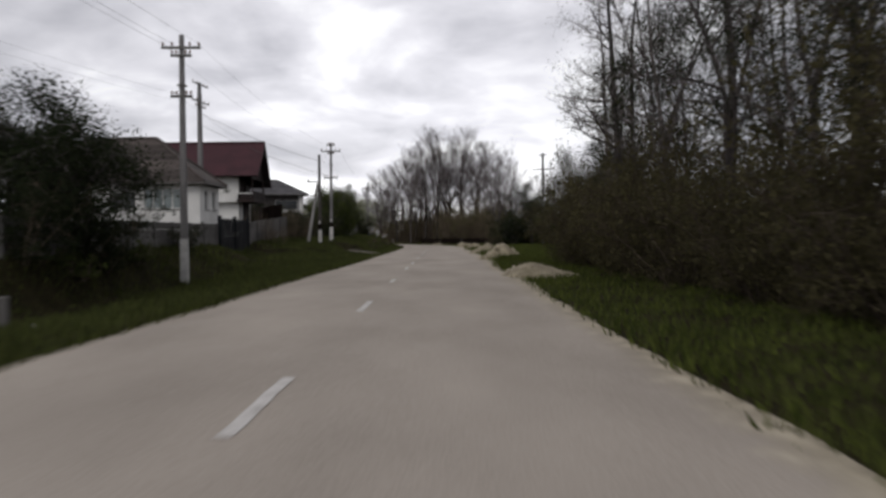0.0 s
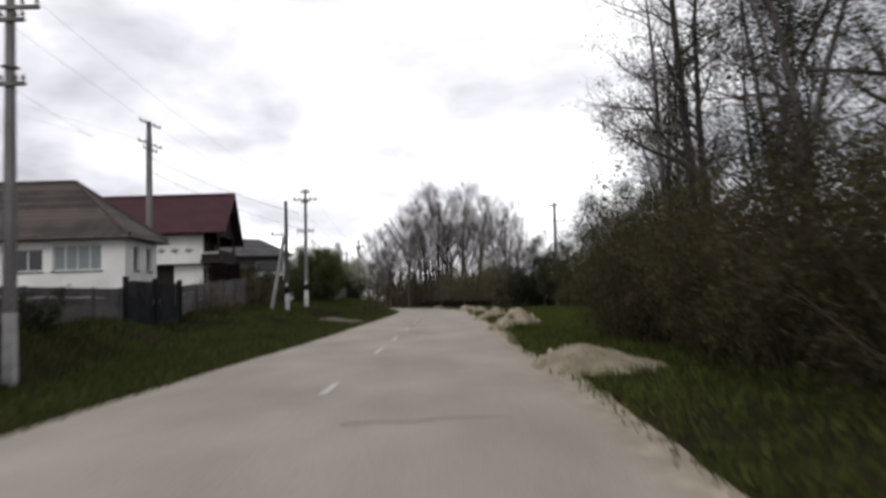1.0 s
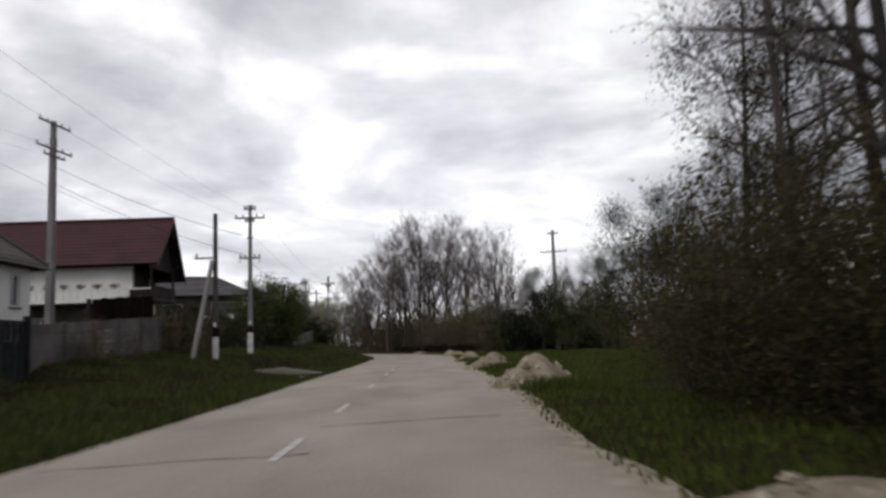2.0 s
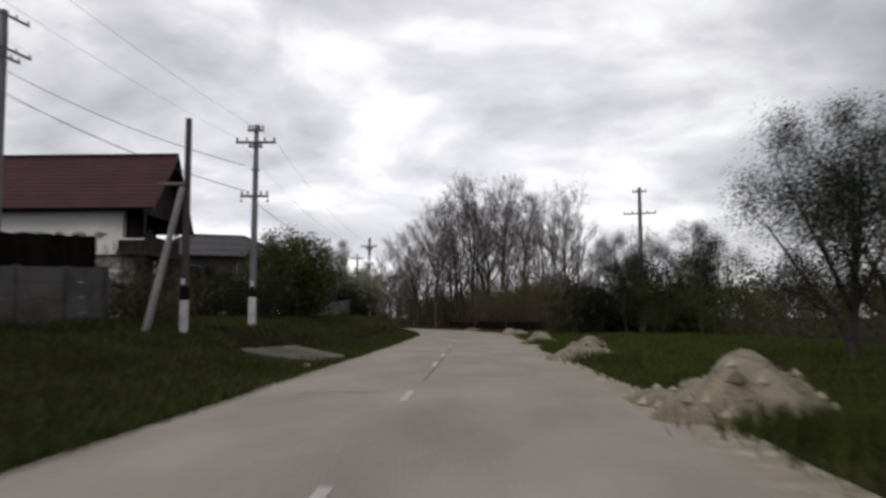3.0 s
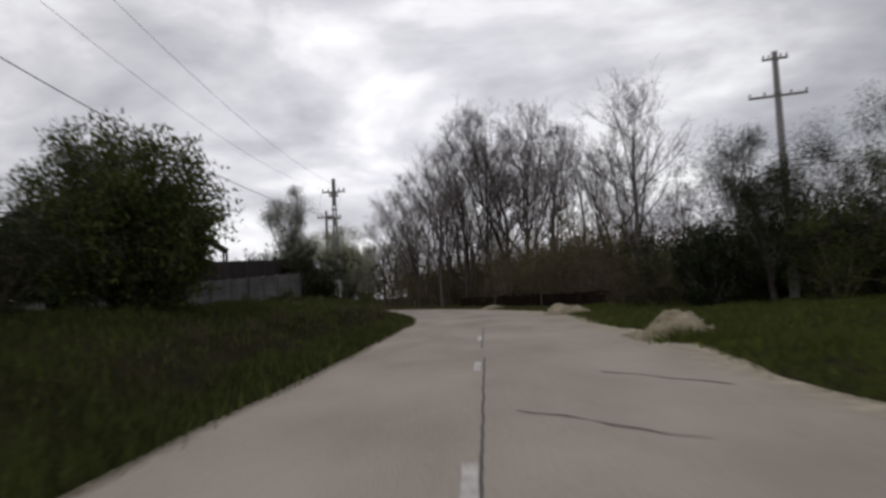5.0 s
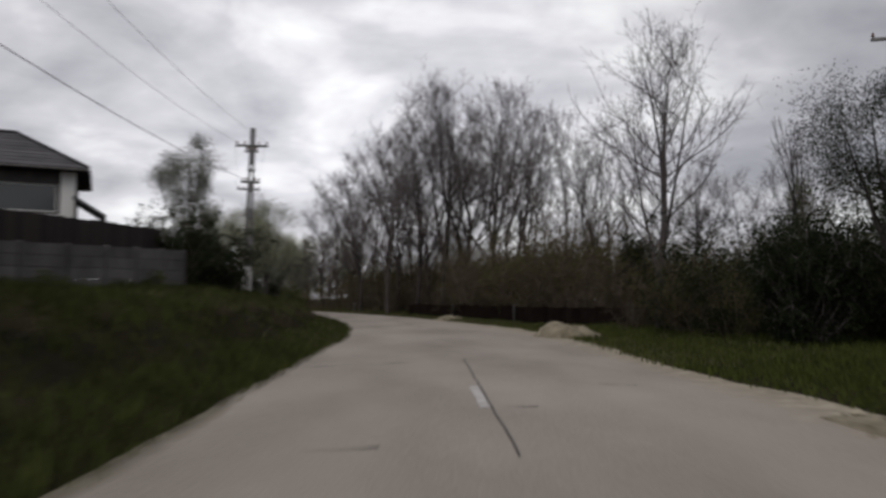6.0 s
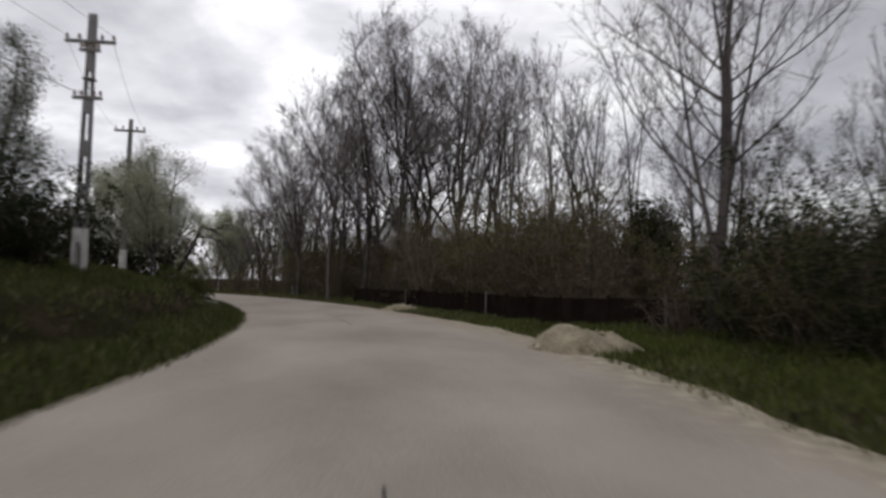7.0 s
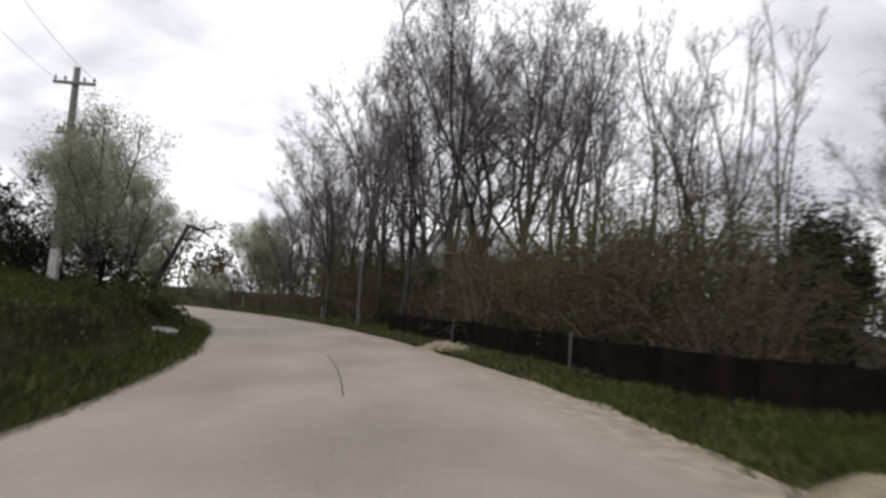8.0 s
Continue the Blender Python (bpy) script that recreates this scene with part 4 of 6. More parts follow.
def plank_fence(x, y0, y1, top0, top1, low0, label, width=0.15, mat=M_BOARD):
    f = thing("board_fence", (x, y0, ground_at(x, y0)), 0, label, "fence")
    z0 = f.location.z
    n = int((y1 - y0) / (width + 0.012))
    rng = random.Random(4)
    zl = lambda t: low0 + (top1 - top0) * t * 0.6 - z0
    zt = lambda t: top0 + (top1 - top0) * t - z0
    for i in range(n):
        t, y = i / n, i * (width + 0.012)
        part("plank", boxes((-0.012, 0.012, y, y + width, zl(t), zt(t) + rng.uniform(-0.03, 0.03))), mat, f)
    for k in (0.25, 0.75):
        a, b = zl(0) + (zt(0) - zl(0)) * k, zl(1) + (zt(1) - zl(1)) * k
        L = y1 - y0
        bm = prism(bmesh.new(), [(-0.07, 0, a - 0.04), (-0.014, 0, a - 0.04), (-0.014, 0, a + 0.04), (-0.07, 0, a + 0.04)], [(-0.07, L, b - 0.04), (-0.014, L, b - 0.04), (-0.014, L, b + 0.04), (-0.07, L, b + 0.04)])
        bmesh.ops.recalc_face_normals(bm, faces=bm.faces)
        part("rail", bm, M_BOARD, f)
    for i in range(6):
        y = (y1 - y0) * i / 5
        part("post", boxes((-0.2, -0.072, y - 0.06, y + 0.06, ground_at(x - 0.1, y0 + y) - z0 - 0.3, zt(i / 5))), M_CONC if i % 3 == 1 else M_BOARD, f)


panel_fence(-11.6, 22.0, 42.5, 2.1, 2.2, "weathered grey concrete panel fence before the cottage")
panel_fence(-11.6, 49.3, 61.4, 2.4, 3.05, "weathered grey concrete panel fence before the red-roofed house")
plank_fence(-11.85, 54.6, 61.3, 3.5, 4.0, 2.3, "black boards standing above the concrete panels", mat=M_BLACK)
panel_fence(-10.7, 88.0, 104.4, 2.25, 3.0, "pale grey concrete panel fence on a grassy bank")
plank_fence(-11.5, 86.0, 104.6, 2.9, 3.75, 1.6, "dark brown board fence standing behind the concrete panels")


def gate():
    x, y0, y1 = -11.5, 42.8, 49.0
    z = ground_at(x, 46)
    g = thing("sheet_gate", (x, y0, z), 0, "closed dark grey double sheet-metal gate with posts", "gate")
    for y in (0.0, 3.1, 6.2):
        part("post", boxes((-0.09, 0.09, y - 0.09, y + 0.09, -0.3, 2.6 - z + 0.05), bevel=0.015), M_GATE, g)
    for k in range(2):
        a = 0.12 + 3.1 * k
        leaf = part("gate_frame", boxes((-0.03, 0.03, a, a + 2.86, 0.12, 0.18), (-0.03, 0.03, a, a + 2.86, 2.44 - z, 2.5 - z), (-0.03, 0.03, a, a + 0.06, 0.18, 2.44 - z), (-0.03, 0.03, a + 2.8, a + 2.86, 0.18, 2.44 - z)), M_GATE, g)
        for i in range(15):
            b = a + 0.07 + i * 0.182
            part("board", boxes((-0.012 + 0.02 * (i % 2), 0.008 + 0.02 * (i % 2), b, b + 0.176, 0.185, 2.435 - z)), M_GATE, leaf)
        part("handle", boxes((0.03, 0.08, a + (2.6 if k == 0 else 0.2), a + (2.63 if k == 0 else 0.23), 1.0, 1.2)), M_STEEL, leaf, "steel handle")


gate()


def black_fence():
    line = smooth_line([(17.0, 104.6), (12.0, 107.2), (8.7, 110.4), (6.5, 113.6), (4.9, 116.8), (3.8, 121.3), (2.2, 128.0), (-0.4, 136.0), (-4.0, 145.5)], 0.25)
    f = thing("black_panel_fence", (4.0, 119.5, ground_at(4.0, 119.5)), 0, "low black sheet fence on pale posts round the bend", "fence")
    base = f.matrix_world.translation
    run = np.r_[0, np.cumsum(np.linalg.norm(np.diff(line, axis=0), axis=1))]
    at = lambda d: np.array([np.interp(d, run, line[:, 0]), np.interp(d, run, line[:, 1])])
    n = int(run[-1] / 2.4)
    rng = random.Random(9)
    for i in range(n + 1):
        p = at(i * 2.4)
        z = ground_at(*p) - base.z
        q = p - np.array(base[:2])
        post = boxes((-0.035, 0.035, -0.035, 0.035, -0.3, 1.06), bevel=0.008)
        post.transform(Matrix.Translation((q[0], q[1], z)) @ pose(0, 0, 0, rng.uniform(-2, 2), rng.uniform(-2, 2), 30))
        part("post", post, M_CONC if i % 5 == 0 else M_BLACK, f)
        if i == n:
            break
        r = at(i * 2.4 + 2.4)
        zr = ground_at(*r) - base.z
        b = r - np.array(base[:2])
        d = (r - p) / np.linalg.norm(r - p)
        across = np.array([d[1], -d[0]]) * 0.012
        for k in range(4):
            a0, a1 = k / 4, (k + 1) / 4 - 0.004
            pa, pb = q + (b - q) * a0, q + (b - q) * a1
            za, zb = z + (zr - z) * a0, z + (zr - z) * a1
            off = across * (1.6 if k % 2 else 1)
            lift = rng.uniform(-0.02, 0.03)
            corners = [(*(pa + off), za + 0.02), (*(pb + off), zb + 0.02), (*(pb + off), zb + 0.95 + lift), (*(pa + off), za + 0.95 + lift)]
            back = [(x - across[0] * 2, y - across[1] * 2, zz) for x, y, zz in corners]
            bm = prism(bmesh.new(), corners, back)
            bmesh.ops.recalc_face_normals(bm, faces=bm.faces)
            part("panel", bm, M_BLACK, f)


black_fence()


# ---- poles and lines ----
def arms(p, rows, insul=True):
    for z, half, steel in rows:
        arm = part("crossarm", boxes((-half, half, -0.14, -0.05, z - 0.05, z + 0.05), bevel=0.008), M_STEEL if steel else M_TIMBER, p, "dark crossarm")
        if insul:
            for x in (-half + 0.06, -half * 0.45, half * 0.45, half - 0.06):
                bm = bmesh.new()
                rod(bm, (x, -0.095, z + 0.05), (x, -0.095, z + 0.10), 0.018, sides=6)
                rod(bm, (x, -0.095, z + 0.10), (x, -0.095, z + 0.16), 0.055, 0.045, sides=8)
                rod(bm, (x, -0.095, z + 0.16), (x, -0.095, z + 0.22), 0.04, 0.025, sides=8)
                part("insulator", bm, M_INSUL, arm, "brown porcelain insulator")


def concrete_pole(x, y, top, rows, label, lean=(0, 0), limed=1.5, turn=0.0, ladder=False, wide=0.14, group="power poles along the road", band=False):
    z = ground_at(x, y)
    p = thing("power_pole", (x, y, z), 0, label, "utility pole", group)
    p.matrix_world = pose(x, y, z, lean[0], lean[1], turn)
    h = top - z
    w0, w1, d0, d1 = wide, wide * 0.55, wide * 0.72, wide * 0.5
    at = lambda u: (w0 + (w1 - w0) * u / h, d0 + (d1 - d0) * u / h)

    def piece(bm, a, b, grow=0.0, hole=0.0):
        (wa, da), (wb, db) = at(a), at(b)
        if hole:
            for s in (-1, 1):
                prism(bm, [(s * wa, -da, a), (s * wa * hole, -da, a), (s * wa * hole, da, a), (s * wa, da, a)][:: 1 if s < 0 else -1], [(s * wb, -db, b), (s * wb * hole, -db, b), (s * wb * hole, db, b), (s * wb, db, b)][:: 1 if s < 0 else -1])
        else:
            g = grow
            prism(bm, [(-wa - g, -da - g, a), (wa + g, -da - g, a), (wa + g, da + g, a), (-wa - g, da + g, a)], [(-wb - g, -db - g, b), (wb + g, -db - g, b), (wb + g, db + g, b), (-wb - g, db + g, b)])

    bm = bmesh.new()
    if ladder:
        u = -0.4
        while u < h * 0.62:
            piece(bm, u, u + 0.45)
            piece(bm, u + 0.45, u + 1.25, hole=0.5)
            u += 1.25
        piece(bm, u, h)
    else:
        piece(bm, -0.4, h)
        for s in (-1, 1):
            (wa, da), (wb, db) = at(limed + 0.3), at(h * 0.93)
            k = 0.55
            prism(bm, [(-wa * k, s * da, limed + 0.3), (-wa * 0.9, s * (da + 0.03), limed + 0.3), (-wa * 0.9, s * da * 0.98, limed + 0.3)], [(-wb * k, s * db, h * 0.93), (-wb * 0.9, s * (db + 0.03), h * 0.93), (-wb * 0.9, s * db * 0.98, h * 0.93)])
            prism(bm, [(wa * k, s * da, limed + 0.3), (wa * 0.9, s * (da + 0.03), limed + 0.3), (wa * 0.9, s * da * 0.98, limed + 0.3)], [(wb * k, s * db, h * 0.93), (wb * 0.9, s * (db + 0.03), h * 0.93), (wb * 0.9, s * db * 0.98, h * 0.93)])
    bmesh.ops.recalc_face_normals(bm, faces=bm.faces)
    bmesh.ops.remove_doubles(bm, verts=bm.verts, dist=0.0005)
    part("shaft", bm, M_POLE, p, "grey concrete shaft")
    if limed:
        bm = bmesh.new()
        if ladder:
            piece(bm, -0.3, 0.05, 0.006)
            wa, da = at(0.05)
            for s in (-1, 1):
                box(bm, *sorted((s * (wa + 0.006), s * (wa * 0.5 - 0.006))), -da - 0.006, da + 0.006, 0.05, 0.85)
            piece(bm, 0.85, limed, 0.006)
        else:
            piece(bm, -0.3, limed, 0.006)
        part("painted_base", bm, M_LIME, p, "whitewashed pole foot")
    arms(p, [(r[0] - z, r[1], r[2]) for r in rows])
    if band:
        bm = bmesh.new()
        piece(bm, limed, limed + 0.42, 0.007)
        part("tar_band", bm, M_BLACK, p, "black painted band")
        part("number_plate", boxes((-0.07, 0.07, -at(limed)[1] - 0.03, -at(limed)[1] - 0.009, limed + 0.46, limed + 0.66)), M_LIME, p, "small pale tin plate")
        low = min(rows)
        for sx in (-1, 1):
            bm = bmesh.new()
            x0 = sx * (low[1] - 0.04)
            rod(bm, (x0, -0.095, low[0] - z - 0.05), (x0, -0.095, low[0] - z - 0.14), 0.012, sides=6)
            rod(bm, (x0, -0.095, low[0] - z - 0.14), (x0, -0.095, low[0] - z - 0.26), 0.05, 0.06, sides=8)
            part("hanging_insulator", bm, M_FRAME, p, "pale hanging insulator")
    part("clamp", boxes((-0.16, 0.16, -0.15, 0.15, h - 1.95, h - 1.90)), M_STEEL, p)
    return p


def timber_pole():
    x, y, top = -8.95, 61.1, 7.7
    z = ground_at(x, y)
    p = thing("timber_pole", (x, y, z), 0, "dark timber pole with a pale raking strut and whitewashed foot", "utility pole", "power poles along the road")
    bm = bmesh.new()
    rod(bm, (0, 0, -0.4), (0, 0, top - z), 0.135, 0.095, 10)
    part("shaft", bm, M_TIMBER, p, "dark tarred timber shaft")
    bm = bmesh.new()
    rod(bm, (0, 0, -0.2), (0, 0, 1.0), 0.14, 0.137, 10)
    part("painted_base", bm, M_LIME, p, "whitewashed pole foot")
    bm = bmesh.new()
    rod(bm, (-0.75, -1.2, ground_at(x - 0.75, y - 1.2) - z - 0.3), (-0.12, -0.08, 5.5 - z), 0.12, 0.10, 10)
    part("strut", bm, M_STRUT, p, "pale grey raking strut")
    bm = bmesh.new()
    rod(bm, (0, 0, 1.0), (0, 0, 1.42), 0.139, 0.136, 10)
    part("tar_band", bm, M_BLACK, p, "black painted band")
    part("number_plate", boxes((-0.06, 0.06, -0.16, -0.14, 1.48, 1.66)), M_LIME, p, "small pale tin plate")
    part("bracket", boxes((-0.95, 0.02, -0.05, 0.05, 5.6 - z, 5.68 - z)), M_STEEL, p)
    for dz in (0.0, 0.35):
        bm = bmesh.new()
        rod(bm, (-0.85, 0, 5.68 - z + dz * 0.2), (-0.85, 0, 5.85 - z), 0.04, sides=8)
        part("insulator", bm, M_INSUL, p)


A, B, D, E_, F_, R_ = (-9.75, 31.5), (-20.65, 70.1), (-9.3, 69.9), (-9.9, 111.2), (-13.1, 125.0), (12.9, 98.8)
concrete_pole(*A, 9.25, [(8.75, 0.75, True), (8.45, 0.4, True), (6.9, 0.42, True)], "tall grey concrete power pole with crossarms and whitewashed foot", (1.5, 0.6), 1.75)
concrete_pole(*B, 15.0, [(14.8, 1.5, True), (13.3, 1.7, True), (12.9, 1.0, True)], "very tall grey concrete power pole beside the red-roofed house", (0, 0), 0.0, 82, wide=0.24)
timber_pole()
concrete_pole(*D, 9.65, [(9.4, 0.35, True), (8.88, 0.85, True), (8.7, 0.3, True), (6.58, 0.6, True)], "grey concrete power pole with two crossarms and whitewashed foot", (0.3, 0.4), 1.2, band=True)
concrete_pole(*E_, 8.98, [(8.15, 0.72, True), (7.9, 0.3, True), (6.5, 0.42, True)], "grey pierced concrete power pole with crossarms on the bank", (0, 0.6), 1.25, ladder=True, wide=0.18)
concrete_pole(*F_, 8.6, [(8.05, 0.7, True), (6.4, 0.4, True)], "grey concrete power pole among pale willows", (0, 0.8), 1.1)
concrete_pole(*R_, 11.55, [(11.2, 0.55, True), (9.5, 1.25, True)], "grey concrete power pole rising behind the shrubs", (0, 0), 0.0, -18, wide=0.22)
concrete_pole(-4.0, 168.0, 8.4, [(8.0, 0.6, True)], "distant grey concrete power pole beyond the bend", (0, 0), 1.2)


def line_between(label, spans, r=0.014):
    w = thing("power_line", spans[0][0], 0, label, "cable", "overhead wires")
    o = Vector(spans[0][0])
    for a, b, sag in spans:
        a, b = Vector(a) - o, Vector(b) - o
        pts = [a.lerp(b, i / 14) - Vector((0, 0, 4 * sag * (i / 14) * (1 - i / 14))) for i in range(15)]
        v, f = long_tube(pts, r * 0.42)
        under("wire", mesh("wire", v, f, M_WIRE), w)


def spans(p, q, zp, zq, offs, sag=0.7):
    return [((p[0] + o, p[1] - 0.1, zp + 0.2), (q[0] + o * k, q[1] - 0.1, zq + 0.2), sag) for o, k in offs]


pairs = [(-0.69, 1.0), (0.69, 1.0), (-0.3, 1.0)]
line_between("thin dark overhead wires sagging between poles", spans((-9.8, -14), A, 8.75, 8.75, pairs), 0.012)
line_between("thin dark overhead wires sagging between poles", spans(A, D, 8.75, 8.88, [(-0.69, 1.1), (0.69, 1.1)]), 0.009)
line_between("thin dark overhead cable below the crossarms", spans(A, D, 6.9, 6.58, [(-0.3, 1.5)], 0.8), 0.010)
line_between("thin dark overhead wires sagging between poles", spans(D, E_, 8.88, 8.15, [(-0.79, 0.85), (0.79, 0.85)], 1.0))
line_between("thin dark overhead cable below the crossarms", spans(D, E_, 6.58, 6.5, [(-0.5, 0.75)], 0.72), 0.03)
line_between("thin dark overhead wires sagging between poles", spans(E_, F_, 8.15, 8.05, [(-0.66, 1.0), (0.66, 1.0)], 0.3))
line_between("thin dark overhead wires from the tall pole", [((-20.5, 69.9, 12.3), (-9.3 - 0.4, 69.8, 7.9), 0.35), ((-20.5, 70.3, 11.3), (-9.3 - 0.3, 69.8, 6.8), 0.35)], 0.034)
line_between("thin dark overhead wires from the tall pole", [((-20.65 + k, 70.0, 13.2), (-32.0 + k, -14.0, 13.0), 1.2) for k in (-1.0, 1.0)], 0.012)
line_between("thin service cable from pole to house", [((-8.95 - 0.85, 61.1, 5.85), (-18.2, 82.2, 7.3), 0.25)], 0.012)


# ---- small things on the near verge ----
def small_post(x, y, h, label, mat=M_LIME):
    p = thing("marker_post", (x, y, ground_at(x, y)), 0, label, "post")
    part("post", boxes((-0.08, 0.08, -0.08, 0.08, -0.2, h), bevel=0.02), mat, p)


small_post(-8.6, 16.6, 0.75, "short weathered concrete post in the grass", M_CONC)
small_post(-12.2, 131.0, 0.7, "short white marker post at the bend")
small_post(3.9, 147.5, 1.0, "white painted post at the edge of the wood")
small_post(-9.2, 158.5, 0.9, "white painted post beside the bend")
small_post(-18.6, 173.0, 0.9, "white painted post beside the bend")


def boulder(x, y, r, seed, label):
    rng = np.random.default_rng(seed)
    bm = bmesh.new()
    bmesh.ops.create_icosphere(bm, subdivisions=2, radius=r)
    for v in bm.verts:
        v.co *= 1 + 0.18 * noise.noise(v.co * 2.5 + Vector((seed, 0, 0)))
        v.co.z *= 0.6
    me = bpy.data.meshes.new("whitewashed_stone")
    bm.to_mesh(me)
    bm.free()
    me.materials.append(M_LIME)
    ob = new("whitewashed_stone", me)
    ob.matrix_world = pose(x, y, ground_at(x, y) + r * 0.25, 0, 0, rng.uniform(0, 360))
    tagged(ob, label, "stone", "whitewashed stones")


boulder(-8.9, 16.2, 0.2, 3, "whitewashed stone lying in the grass")
boulder(-4.95, 60.3, 0.13, 7, "whitewashed stone at the corner of the crossing")
boulder(-8.1, 16.9, 0.16, 5, "whitewashed stone lying in the grass")


# ---- plants ----
def grow(seed, height, r, limbs, first, reach, rise, subs, twigs, droop=0.0, sway=0.03, fork=0.25, tips=2, leaders=0, spread=0.3, cone=0.75, lift=0.05, aim=0.7, low=3, fan=False):
    """A bare tree: rows of tapered pieces for the trunk with its limbs, the branches and the twigs, and the twig ends."""
    rng = np.random.default_rng(seed)
    wood, fine, thin, ends = [], [], [], []

    def shoot(rows, p, d, length, r0, r1, n, wander, up=0.0):
        pts = [p]
        d = d / np.linalg.norm(d)
        for i in range(n):
            d = d + rng.normal(size=3) * wander + np.array([0, 0, up])
            d /= np.linalg.norm(d)
            q = p + d * length / n
            a, b = r0 + (r1 - r0) * i / n, r0 + (r1 - r0) * (i + 1) / n
            rows.append((*p, *q, a, b))
            p = q
            pts.append(p)
        return pts, d

    trunks = []
    if leaders:
        foot, up = shoot(wood, np.array([0, 0, -0.3]), np.array([rng.normal() * 0.04, rng.normal() * 0.04, 1.0]), height * (fork + 0.12), r, r * 0.75, 5, sway)
        for k in range(leaders):
            a = np.pi * (k % 2) + rng.normal() * 0.45 if fan else 2 * np.pi * (k + rng.uniform(-0.3, 0.3)) / leaders
            s = foot[rng.integers(low, 6)] if k else foot[5]
            lean = spread * rng.uniform(0.5, 1.2) if k else 0.05
            trunks.append((s, np.array([np.cos(a) * lean, np.sin(a) * lean, 1.0]), (height - s[2]) * (rng.uniform(0.75, 1.0) if k else 1.0), r * (0.5 if k else 0.65)))
    else:
        trunks.append((np.array([0, 0, -0.3]), np.array([rng.normal() * 0.04, rng.normal() * 0.04, 1.0]), height, r))
    share = limbs / sum(h for _, _, h, _ in trunks)
    for base, way, h, rt in trunks:
        stem, _ = shoot(wood, base, way, h, rt, 0.014, 9, sway * (1.8 if leaders else 1.0))
        stem = np.array(stem)
        count = max(3, round(share * h))
        for k in range(count):
            t = first + (0.98 - first) * (k + rng.uniform(0, 1)) / count
            p = np.array([np.interp(t * 9, np.arange(10), stem[:, i]) for i in range(3)])
            a = rng.uniform(0, 2 * np.pi)
            out = np.array([np.cos(a), np.sin(a), rise + 0.6 * t + rng.normal() * 0.15])
            round_off = (1.05 - cone * t) if not leaders else 0.35 + 0.75 * np.sin(np.pi * min(1.0, 0.15 + 0.85 * t)) ** 0.8
            length = reach * height * round_off * rng.uniform(0.6, 1.2)
            rr = max(0.018, rt * (1 - t) * 0.6)
            limb, d = shoot(wood, p, out, length, rr, 0.012, 5, 0.10, lift - droop)
            for j in range(subs):
                u = rng.uniform(0.15, 1.0)
                q = np.array([np.interp(u * 5, np.arange(6), np.array(limb)[:, i]) for i in range(3)])
                b = d + rng.normal(size=3) * aim + np.array([0, 0, 0.25 + lift - 2 * droop])
                br, e = shoot(fine, q, b, length * rng.uniform(0.25, 0.55), max(0.009, rr * 0.4), 0.005, 3, 0.13, 0.03 - droop)
                for _ in range(twigs):
                    s = br[rng.integers(1, 4)]
                    g = e + rng.normal(size=3) * aim + np.array([0, 0, 0.1 + lift - 2.5 * droop])
                    tw, e2 = shoot(thin, s, g, length * rng.uniform(0.12, 0.28) + 0.15, 0.006, 0.003, 1, 0.1)
                    ends.append(tw[-1])
                    for _ in range(tips):
                        tt, _ = shoot(thin, tw[-1] * 0.6 + tw[0] * 0.4, e2 + rng.normal(size=3) * aim, length * rng.uniform(0.06, 0.16) + 0.12, 0.005, 0.002, 1, 0.1)
                        ends.append(tt[-1])
    return wood, fine, thin, np.array(ends)


def bare_tree(name, at, label, spec, buds=None, bud_size=0.05, bud_share=0.5, bud_each=1, group="bare trees", category="tree", twig=None, fat=1.0, bark=None, loose=None):
    wood, fine, thin, ends = grow(**spec)
    t = thing(name, (at[0], at[1], ground_at(*at)), 0, label, category, group)
    v, f = tubes(wood, 6)
    under("trunk", mesh("trunk", v, f, bark or M_BARK, True), t, "grey-brown trunk and limbs")
    th = np.array(thin)
    th[:, 6:8] *= fat
    v0, f0 = tubes(fine, 3)
    v1, f1 = spikes(th)
    me = mesh("branches", np.concatenate([v0, v1]), f0.tolist() + (f1 + len(v0)).tolist(), twig or M_TWIG)
    tagged(under("crown", me, t, "bare fine branches"), kind="stuff")
    if buds is not None:
        rng = np.random.default_rng(spec["seed"] + 5)
        keep = ends[rng.uniform(size=len(ends)) < bud_share]
        keep = np.concatenate([keep + np.clip(rng.normal(size=keep.shape), -1.5, 1.5) * (loose or bud_size * 1.5) for _ in range(bud_each)])
        v, f = cards(keep, bud_size, rng)
        tagged(under("foliage", mesh("foliage", v, f, buds), t, "small opening leaves"), kind="stuff")
    return t


def again(ob, x, y, turn, size=1.0, tall=1.0):
    c = copy_thing(ob, pose(x, y, ground_at(x, y), 0, 0, turn))
    c.scale = (size, size, size * tall)
    return c


